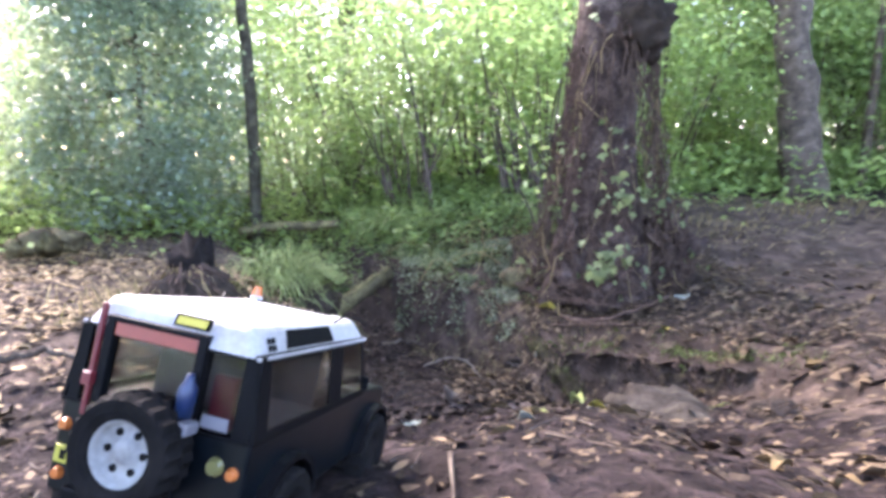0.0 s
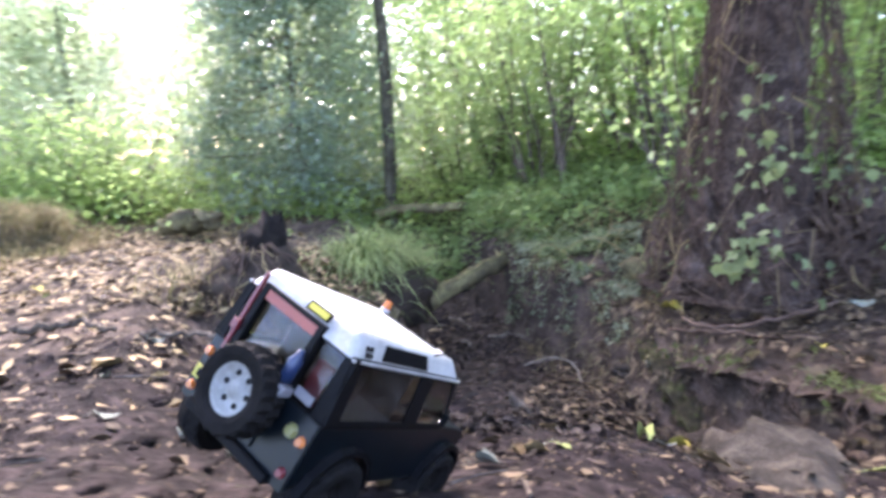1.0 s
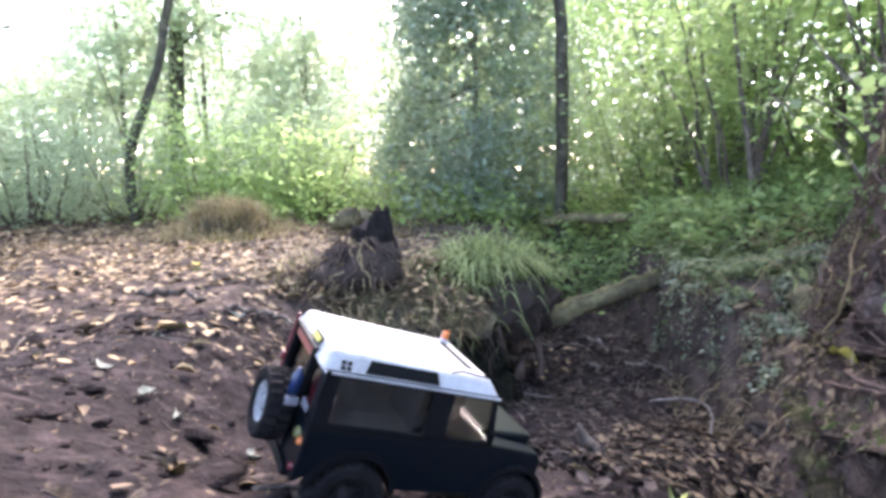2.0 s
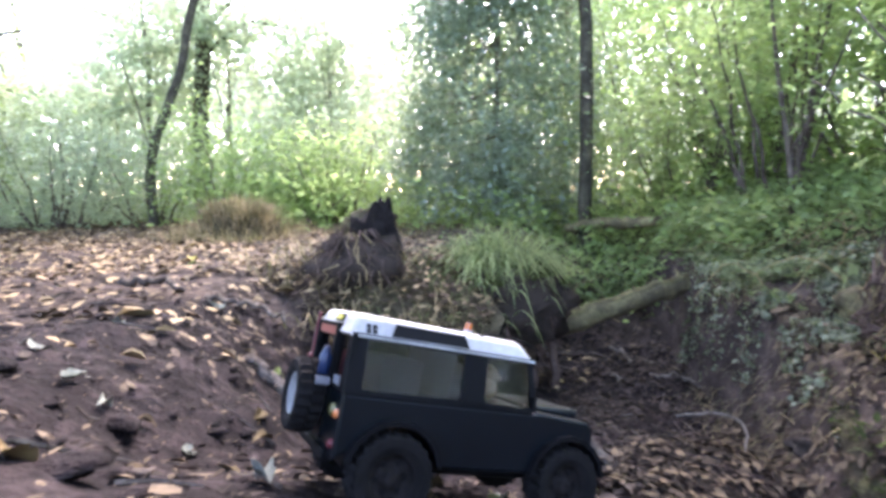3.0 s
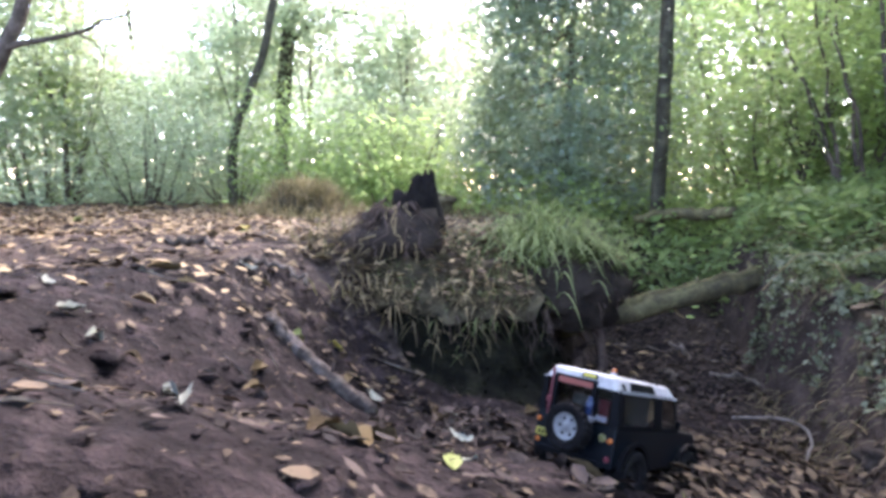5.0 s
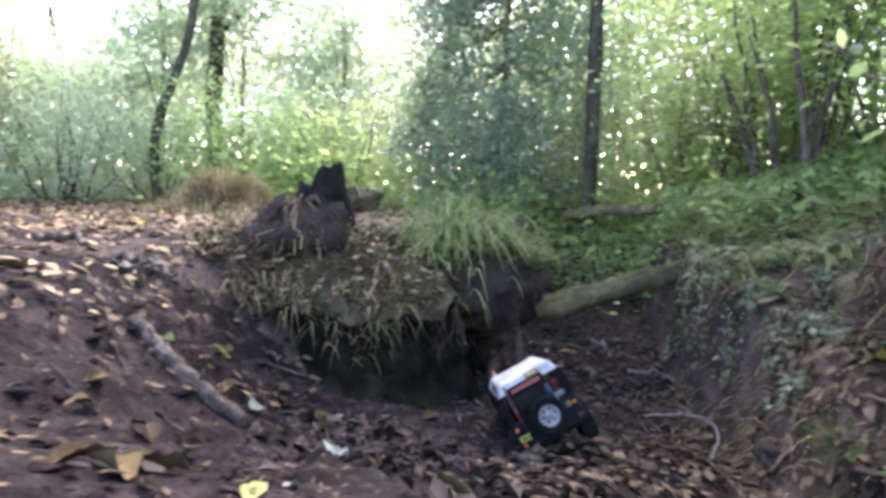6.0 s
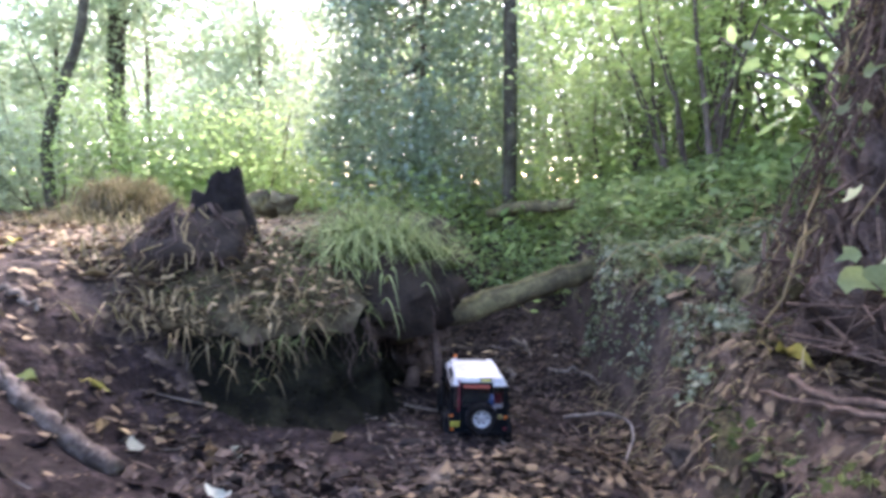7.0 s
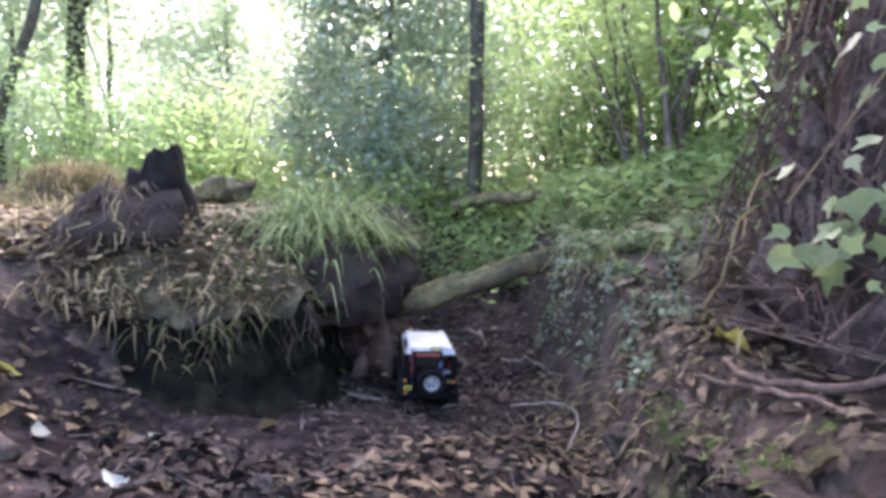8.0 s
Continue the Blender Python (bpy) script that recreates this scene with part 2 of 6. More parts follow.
# ---- the lie of the land: a level glade, a gully falling away from it, a bank beyond ----
GY = [0, 0.6, 1, 1.4, 1.8, 2.1, 2.4, 2.6, 2.8, 3, 3.15, 3.3, 3.8, 4.5, 6]
GULLY = {
    "mid": [0.5, 0.45, 0.4, 0.35, 0.25, 0.15, 0.0, -0.15, -0.3, -0.42, -0.55, -0.7, -1.0, -1.4, -2],
    "floor": [0.34, 0.255, 0.12, -0.035, -0.215, -0.31, -0.39, -0.435, -0.46, -0.46, -0.45, -0.42, -0.28, -0.05, 0.15],
    "l0": [-0.1, -0.1, -0.15, -0.25, -0.52, -0.62, -0.62, -0.66, -0.7, -0.8, -0.9, -1.0, -1.25, -1.7, -2.3],
    "l1": [-0.6, -0.65, -0.9, -1.05, -1.22, -1.02, -0.86, -0.86, -0.9, -0.95, -1.08, -1.22, -1.55, -2.1, -2.9],
    "r0": [0.9, 0.9, 1.0, 1.0, 0.95, 0.76, 0.4, 0.25, 0.12, -0.01, -0.15, -0.27, -0.72, -1.1, -1.7],
    "r1": [1.6, 1.5, 1.4, 1.35, 1.22, 1.0, 0.72, 0.56, 0.4, 0.19, -0.04, -0.15, -0.58, -0.8, -1.4],
    "rim": [0.3, 0.2, 0.1, 0.05, 0, -0.06, -0.12, -0.13, -0.12, -0.11, -0.05, -0.03, 0.02, 0.1, 0.2],
}


def land(x, y):
    """Height of the ground, without the fine relief."""
    x, y = np.asarray(x, float), np.asarray(y, float)
    g = {k: np.interp(y, GY, v) for k, v in GULLY.items()}
    left = g["floor"] + (0.07 - g["floor"]) * smooth01(-g["l0"], -g["l1"], -x)
    right = g["floor"] + (g["rim"] - g["floor"]) * smooth01(g["r0"], g["r1"], x) + 0.17 * smooth01(g["r1"], g["r1"] + 0.9, x)
    dip = 0.085 * np.exp(-(((x + 0.42) / 0.32) ** 2) - ((y - 1.68) / 0.32) ** 2)
    dip = dip + 0.09 * np.exp(-(((x + 0.12) / 0.22) ** 2) - ((y - 1.2) / 0.25) ** 2)
    dip = dip + 0.1 * np.exp(-(((x - 0.64) / 0.22) ** 2) - ((y - 1.1) / 0.38) ** 2)
    dip = dip + 0.085 * np.exp(-(((x + 0.12) / 0.2) ** 2) - ((y - 1.56) / 0.16) ** 2)
    dip = dip + 0.13 * np.exp(-(((x - 0.5) / 0.16) ** 2) - ((y - 2.15) / 0.2) ** 2)
    return np.where(x < g["mid"], left, right) - dip


def relief(x, y):
    """Trodden mud: lumps at three scales."""
    v = Vector((x, y, 0.0))
    return 0.03 * noise.noise(v * 2.3) + 0.018 * noise.noise(v * 8.0) + 0.011 * noise.noise(v * 21.0)


def ground_z(x, y):
    return float(land(x, y)) + relief(x, y)


def axis_steps(lo, hi, step, far):
    core = np.arange(lo, hi + step / 2, step)
    grow = [step]
    while sum(grow) < far:
        grow.append(grow[-1] * 1.25)
    out = np.cumsum(grow)
    return np.r_[(lo - out)[::-1], core, hi + out]


def build_ground():
    xs, ys = axis_steps(-2.6, 2.2, 0.024, 70), axis_steps(-0.2, 4.6, 0.024, 70)
    gx, gy = np.meshgrid(xs, ys)
    gz = land(gx, gy)
    gz = gz + np.array([[relief(a, b) for a, b in zip(ra, rb)] for ra, rb in zip(gx, gy)])
    w, h = len(xs), len(ys)
    verts = np.stack([gx, gy, gz], -1).reshape(-1, 3)
    i = np.arange((h - 1) * (w - 1))
    a = (i // (w - 1)) * w + i % (w - 1)
    faces = np.stack([a, a + 1, a + w + 1, a + w], 1)
    me = bpy.data.meshes.new("ground")
    me.vertices.add(len(verts))
    me.vertices.foreach_set("co", verts.ravel())
    me.loops.add(faces.size)
    me.loops.foreach_set("vertex_index", faces.ravel())
    me.polygons.add(len(faces))
    me.polygons.foreach_set("loop_start", np.arange(len(faces)) * 4)
    me.materials.append(MUD)
    me.update(calc_edges=True)
    me.shade_smooth()
    tagged(new("ground", me), "trodden dark brown mud of a woodland gully", "ground", kind="structure")


build_ground()


def under_sky(p):
    """Which leaves stand clear of the two breaks in the canopy above the glade."""
    q = np.asarray(p, float) - (0.78, 1.2, 0.27)
    turn = np.degrees(np.arctan2(q[:, 1], q[:, 0]))
    rise = np.degrees(np.arctan2(q[:, 2], np.hypot(q[:, 0], q[:, 1])))
    ragged = np.array([3.0 * noise.noise(Vector(v) * 0.9) + 2.0 * noise.noise(Vector(v) * 2.7) for v in q])
    gap = (np.abs(turn - 147.0 + ragged) < 1.4) & (rise > 12.5 + ragged)
    gap |= (np.abs(turn - 171.0 + ragged) < 2.6) & (rise > 12.0 + ragged)
    stay = np.array([noise.noise(Vector(v) * 1.7) for v in q]) > 0.02
    return ~gap | stay


def cluster_points(tips, per, spread, rng):
    t = np.repeat(np.array(tips, float), per, axis=0)
    return t + rng.normal(0, 1, t.shape) * np.array(spread)


def tree(name, label, trunk, radii, bark, crown=None, limbs=(), sides=10, group="", category="tree", leaves=LEAF, leaf=0.06, per=120, spread=(0.3, 0.3, 0.2), seed=0, flat=0.3):
    """A trunk path with limbs; crown: tips round which leaves gather."""
    base = np.array(trunk[0])
    root = thing(name, pose(*base), label, category, group)
    lots = [tube(bend(np.array(trunk) - base, 22, radii[0] * 0.08, seed), radii, sides, 0.06, seed)]
    for n, (pts, r0, r1) in enumerate(limbs):
        lots.append(tube(bend(np.array(pts) - base, 10, r0 * 0.3, seed + n + 1), (r0, r1), 6, 0.05, seed + n))
    v, f = joined(lots)
    piece("trunk", mesh_of("trunk", v, f, bark, True), root)
    if crown is not None and len(crown):
        rng = np.random.default_rng(seed + 50)
        pts = cluster_points(np.array(crown) - base, per, spread, rng)
        pts = pts[under_sky(pts + base)]
        piece("crown", leaf_mesh("crown", pts, rng.uniform(0.6, 1.3, len(pts)) * leaf, leaves, "diamond", flat, 0.2, seed), root)
    return root


def tips_in(n, centre, size, seed, shell=0.0):
    """Points in an ellipsoid, thinned towards the middle."""
    rng = np.random.default_rng(seed)
    d = rng.normal(size=(n, 3))
    d /= np.linalg.norm(d, axis=1, keepdims=True)
    r = rng.uniform(shell, 1, (n, 1)) ** 0.5
    return np.array(centre) + d * r * np.array(size)


def blades(name, feet, ways, lengths, width, droop, material, seed=0, segs=5):
    """Blades of grass: thin bent strips from feet, leaning by ways, arching over by droop."""
    rng = np.random.default_rng(seed)
    verts, faces = [], []
    for p, d, l in zip(np.array(feet, float), np.array(ways, float), lengths):
        d = d / (np.linalg.norm(d) + 1e-9)
        flat = np.array((d[0], d[1], 0)) + rng.normal(0, 0.15, 3) * (1, 1, 0)
        flat /= np.linalg.norm(flat) + 1e-9
        side = np.array((-flat[1], flat[0], 0)) * width * rng.uniform(0.6, 1.3)
        o, q, dr = len(verts), p.copy(), droop * rng.uniform(0.6, 1.4)
        for i in range(segs + 1):
            s = i / segs
            w = side * (1 - 0.92 * s)
            verts += [q - w, q + w]
            step = d * (1 - 0.4 * s) + np.array((flat[0], flat[1], 0)) * 0.5 * s + np.array((0, 0, -dr * s * 1.6))
            q = q + step / (np.linalg.norm(step) + 1e-9) * l / segs
        for i in range(segs):
            a = o + 2 * i
            faces.append((a, a + 1, a + 3, a + 2))
    return mesh_of(name, verts, faces, material, True)


def lump(centre, size, seed, rough=0.3, rings=14, sides=24, turn=0.0, freq=2.0):
    """A rough rounded lump."""
    verts, faces = [], []
    for i in range(rings + 1):
        th = math.pi * i / rings
        for k in range(sides):
            ph = 2 * math.pi * k / sides
            d = Vector((math.sin(th) * math.cos(ph), math.sin(th) * math.sin(ph), math.cos(th)))
            r = 1 + rough * noise.noise(d * freq + Vector((seed * 3.1, 0, 0))) + rough * 0.4 * noise.noise(d * freq * 3 + Vector((0, seed, 0)))
            x, y, z = d.x * r * size[0], d.y * r * size[1], d.z * r * size[2]
            verts.append((centre[0] + x * math.cos(turn) - y * math.sin(turn), centre[1] + x * math.sin(turn) + y * math.cos(turn), centre[2] + z))
    for i in range(rings):
        for k in range(sides):
            k2 = (k + 1) % sides
            faces.append((i * sides + k, (i + 1) * sides + k, (i + 1) * sides + k2, i * sides + k2))
    return verts, faces

# ---- the big ivy-clad tree on the bank ----


def big_tree():
    base = np.array((0.84, 2.92, -0.03))
    root = thing("ivy_clad_tree", pose(*base), "thick dark trunk with a burr, clad in ivy and dead roots", "tree")
    rng = np.random.default_rng(3)
    verts, faces = [], []
    zs = np.r_[np.linspace(-0.4, 0.5, 18), np.linspace(0.56, 3.4, 24)]
    sides = 28
    for i, z in enumerate(zs):
        r = np.interp(z, [-0.05, 0.1, 0.35, 0.6, 0.9, 1.3, 2.0, 3.4], [0.3, 0.26, 0.205, 0.168, 0.155, 0.148, 0.135, 0.11])
        cx, cy = np.interp(z, [0, 1.3, 3.4], [0, -0.03, -0.1]), 0.03 * z
        for k in range(sides):
            w = 2 * math.pi * k / sides
            v = Vector((math.cos(w) * 2, math.sin(w) * 2, z * 2.5))
            rr = r * (1 + 0.22 * noise.noise(v) + 0.08 * noise.noise(v * 3.5)) + max(0, 0.25 - max(z, 0)) * 0.25 * max(0, math.sin(w * 4 + 0.5))
            burr = math.exp(-((z - 1.22) / 0.05) ** 2) * max(0, math.cos(w - 3.3)) ** 2 * 0.05
            verts.append((cx + (rr + burr) * math.cos(w), cy + (rr + burr) * math.sin(w), z))
    for i in range(len(zs) - 1):
        for k in range(sides):
            k2 = (k + 1) % sides
            faces.append((i * sides + k, i * sides + k2, (i + 1) * sides + k2, (i + 1) * sides + k))
    piece("trunk", mesh_of("trunk", verts, faces, BARK, True), root)
    for n, (c, size) in enumerate([((-0.15, -0.13, 0.1), (0.12, 0.12, 0.22)), ((0.26, -0.12, 0.12), (0.14, 0.13, 0.22))]):
        v, f = lump(c, size, 30 + n, 0.8, 26, 36, 0, 4.0)
        piece("root_mass", mesh_of("root_mass", v, f, BARK, True), root, "tangled mass of dead roots and bark")
        for k in range(55):
            w = rng.uniform(0, 2 * math.pi)
            pts = []
            for th in np.linspace(rng.uniform(0.1, 0.9), rng.uniform(1.3, 2.6), 8):
                w += rng.normal(0, 0.16)
                q = rng.uniform(1.0, 1.22)
                pts.append((c[0] + size[0] * q * math.sin(th) * math.cos(w), c[1] + size[1] * q * math.sin(th) * math.sin(w), max(c[2] + size[2] * q * math.cos(th), 0.0)))
            piece("dead_root", mesh_of("dead_root", *tube(pts, (rng.uniform(0.003, 0.007), 0.0015), 4, 0, k), ROOT), root)
    v, f = lump((0.11, -0.12, 1.27), (0.12, 0.11, 0.15), 33, 0.5, 20, 26, 0, 3.0)
    piece("burr", mesh_of("burr", v, f, EARTH, True), root, "dark knobbly burr on the trunk")
    # stems of ivy and dead roots that hang over the foot
    for n in range(300):
        w = rng.uniform(math.pi * 0.75, math.pi * 2.05)
        z0 = rng.uniform(0.05, 1.3)
        pts = []
        for s in np.linspace(0, 1, 7):
            z = max(z0 - s * rng.uniform(0.1, 0.5), 0.0)
            r = np.interp(z, [0, 0.35, 0.6, 1.3], [0.4, 0.31, 0.235, 0.175]) + rng.uniform(-0.03, 0.07) * (1 if z0 < 0.9 else 0.5)
            w += rng.normal(0, 0.15)
            pts.append((r * math.cos(w), r * math.sin(w), z))
        piece("ivy_stem", mesh_of("ivy_stem", *tube(pts, (rng.uniform(0.002, 0.006), 0.0015), 4, 0, n), STRAW if n % 12 == 0 else ROOT), root)
    # leaves, in clumps
    c = []
    for n in range(20):
        w = rng.uniform(math.pi * 0.85, math.pi * 1.95)
        z = rng.uniform(0.1, 0.7) if n % 7 else rng.uniform(0.7, 1.5)
        r = np.interp(z, [0, 0.35, 0.6, 1.3, 2], [0.46, 0.38, 0.28, 0.21, 0.18])
        mid = np.array((r * math.cos(w), r * math.sin(w), z))
        c.append(mid + rng.normal(0, 1, (rng.integers(4, 12), 3)) * (0.06, 0.06, 0.05))
    c = np.concatenate(c)
    out = c * (1, 1, 0.2)
    out /= np.linalg.norm(out, axis=1, keepdims=True)
    tagged(piece("ivy_leaves", leaf_mesh("ivy_leaves", c, rng.uniform(0.026, 0.055, len(c)), IVY, "ivy", 0.6, 0.15, 5, 0.8, out), root, "scattered green ivy leaves"), kind="stuff")
    # the bright bunch low on the trunk
    c = np.array((-0.1, -0.4, 0.22)) + rng.normal(0, 1, (24, 3)) * (0.055, 0.04, 0.06)
    bunch = piece("ivy_sprig", mesh_of("ivy_sprig", *tube(bend([(-0.1, -0.25, 0.02), (-0.13, -0.34, 0.15), (-0.1, -0.4, 0.28)], 8, 0.01, 2), (0.005, 0.002), 5), ROOT), root, "sprig of bright green ivy")
    for p in c:
        piece("ivy_leaf", leaf_mesh("ivy_leaf", [p], [rng.uniform(0.038, 0.062)], IVY, "ivy", 0.6, 0.15, int(rng.integers(9999)), 0.8, [(-0.3, -0.9, 0.3)]), bunch)


big_tree()

# ---- other trunks ----
tree("slender_tree", "slim straight dark trunk behind the fallen log", [(-1.45, 4.4, -0.2), (-1.45, 4.42, 1.0), (-1.53, 4.5, 2.2), (-1.54, 4.6, 4.2)], (0.049, 0.042, 0.034), DARK_BARK,
     crown=tips_in(10, (-1.5, 4.8, 3.8), (1.4, 1.0, 0.8), 11), limbs=[([(-1.6, 4.5, 2.1), (-1.3, 4.6, 2.5), (-0.9, 4.7, 2.8)], 0.02, 0.008)], seed=1, per=150)
tree("crooked_tree", "thin crooked leaning trunk at the edge of the glade", [(-4.82, 2.63, -0.02), (-4.84, 2.58, 0.62), (-4.66, 2.69, 1.04), (-4.5, 2.85, 1.47), (-4.5, 2.9, 1.89), (-4.29, 3.06, 2.53), (-4.07, 3.11, 3.8)], (0.048, 0.036, 0.026), DARK_BARK,
     crown=tips_in(22, (-4.5, 3.3, 3.4), (1.3, 1.0, 0.8), 12), seed=2, per=110, leaves=LEAF_HAZY)
tree("glade_tree", "dark upright trunk beyond the glade", [(-5.88, 3.48, -0.02), (-5.82, 3.48, 1.26), (-5.72, 3.54, 2.21), (-5.56, 3.64, 4.75)], (0.09, 0.08, 0.065), DARK_BARK,
     crown=tips_in(44, (-5.7, 4.1, 3.8), (1.9, 1.7, 1.1), 13), limbs=[([(-5.71, 3.53, 2.1), (-5.35, 3.8, 2.6), (-4.7, 4.1, 2.8)], 0.04, 0.012), ([(-5.71, 3.53, 1.9), (-5.4, 3.9, 2.3), (-5.2, 4.4, 2.2)], 0.03, 0.01)], seed=3, per=110, leaves=LEAF_HAZY)
# the crown, above sight, is thickened to shade the bank
tree("bank_tree", "bare brown trunk standing on the far bank", [(3.2, 5.0, 0.0), (3.18, 5.05, 0.5), (3.1, 5.2, 1.4), (3.05, 5.3, 2.2), (2.9, 5.4, 4.5)], (0.2, 0.15, 0.13, 0.1), GREY_BARK,
     crown=tips_in(52, (3.3, 6.2, 3.9), (2.2, 1.9, 1.3), 14), limbs=[([(3.1, 5.2, 1.7), (2.8, 5.2, 2.0), (2.75, 5.3, 2.5)], 0.03, 0.012)], seed=4, per=130)

tree("thicket_tree", "thin grey trunk rising out of the brambles", [(-0.06, 4.05, 0.0), (-0.1, 4.05, 0.5), (-0.18, 4.1, 0.9), (-0.3, 4.3, 1.5)], (0.017, 0.013, 0.005), GREY_BARK,
     crown=tips_in(14, (-0.25, 4.25, 1.4), (0.5, 0.4, 0.4), 16), limbs=[([(-0.1, 4.05, 0.5), (0.1, 4.0, 0.9), (0.2, 4.0, 1.3)], 0.008, 0.004)], seed=9, per=90, leaves=LEAF_SHADED, leaf=0.05)
tree("slim_tree", "slim grey trunk beyond the bank", [(4.03, 5.5, 0.15), (4.05, 5.5, 1.3), (4.15, 5.6, 2.4), (4.2, 5.7, 4.4)], (0.045, 0.035, 0.025), GREY_BARK, crown=tips_in(12, (4.2, 5.8, 4.0), (1.0, 0.9, 0.7), 15), seed=6, per=90)
for n, (x, y, z, sx, sz, k) in enumerate([(-5.2, 4.75, 1.9, 0.75, 0.75, 46), (-5.75, 3.75, 2.0, 0.7, 0.7, 40), (-6.1, 3.0, 1.7, 0.6, 0.9, 44), (-6.3, 1.35, 1.5, 0.6, 1.1, 50), (-6.1, 0.6, 1.6, 0.7, 1.2, 50)]):
    tree("young_tree", "young tree with green leaves paled for haze at the glade's end", [(x, y, 0.0), (x + 0.05, y, 0.9), (x - 0.05, y + 0.08, 1.8), (x, y, 2.9)], (0.03, 0.022, 0.012), GREY_BARK,
         crown=tips_in(int(k * 1.6), (x, y, z + 0.25), (sx * 1.1, sx * 1.1, sz * 1.25), 500 + n), limbs=[([(x + 0.05, y, 0.9), (x + 0.3, y - 0.2, 1.4), (x + 0.45, y - 0.35, 1.8)], 0.014, 0.005), ([(x, y, 1.3), (x - 0.3, y + 0.25, 1.7), (x - 0.4, y + 0.4, 2.1)], 0.012, 0.005)],
         seed=500 + n, per=70, leaves=LEAF_HAZY, leaf=0.075, spread=(0.16, 0.16, 0.08), group="young trees round the glade", sides=6)

# ---- the woods behind: saplings, thickets, far crowns ----


def holly():
    base = np.array((-2.35, 4.5, 0.05))
    root = thing("holly_tree", pose(*base), "dense blue-green holly tree, greyed for haze", "tree")
    rng = np.random.default_rng(21)
    lots = [tube(bend([(0, 0, -0.1), (0.02, 0, 0.8), (0, 0.05, 2.2)], 12, 0.02, 1), (0.04, 0.01), 7, 0.05, 1)]
    c = []
    for n in range(760):
        z = rng.uniform(0.15, 3.6)
        r = np.interp(z, [0, 0.5, 1.4, 2.4, 3.6], [0.7, 0.8, 0.74, 0.62, 0.35]) * rng.uniform(0.05, 1.0) ** 0.45
        w = rng.uniform(0, 2 * math.pi)
        tip = np.array((r * math.cos(w), r * math.sin(w), z))
        if n % 5 == 0:
            lots.append(tube([(0, 0, z + 0.1), tip * (0.5, 0.5, 1), tip], (0.01, 0.004), 4))
        c.append(tip + rng.normal(0, 1, (95, 3)) * (0.12, 0.12, 0.11))
    v, f = joined(lots)
    piece("trunk", mesh_of("trunk", v, f, GREY_BARK, True), root)
    c = np.concatenate(c)
    piece("crown", leaf_mesh("crown", c, rng.uniform(0.03, 0.06, len(c)), HOLLY, "diamond", 0.2, 0.2, 22), root)


holly()


def thicket(name, label, centre, size, tips, per, leaf, material, seed, stems=10, spread=0.16, group="", category="bush"):
    """A bush or sapling: thin stems from the ground, leaves in flat sprays round their tips."""
    rng = np.random.default_rng(seed)
    base = np.array((centre[0], centre[1], float(land(centre[0], centre[1])) - 0.03))
    root = thing(name, pose(*base), label, category, group)
    t = tips_in(tips, (0, 0, centre[2]), size, seed)
    t[:, 2] = np.maximum(t[:, 2], 0.08)
    for n in range(stems):
        tip = t[rng.integers(len(t))]
        foot = np.array((tip[0] * 0.35, tip[1] * 0.35, 0))
        piece("stem", mesh_of("stem", *tube(bend([foot, (foot + tip) / 2 + rng.normal(0, 0.06, 3), tip], 8, 0.01, n), (0.013, 0.004), 5, 0, n), GREY_BARK, True), root)
    c = cluster_points(t, per, (spread, spread, spread * 0.4), rng)
    c[:, 2] = np.maximum(c[:, 2], 0.02)
    c = c[under_sky(c + base)]
    piece("leaves", leaf_mesh("leaves", c, rng.uniform(0.6, 1.3, len(c)) * leaf, material, "diamond", 0.45, 0.2, seed), root)
    return root


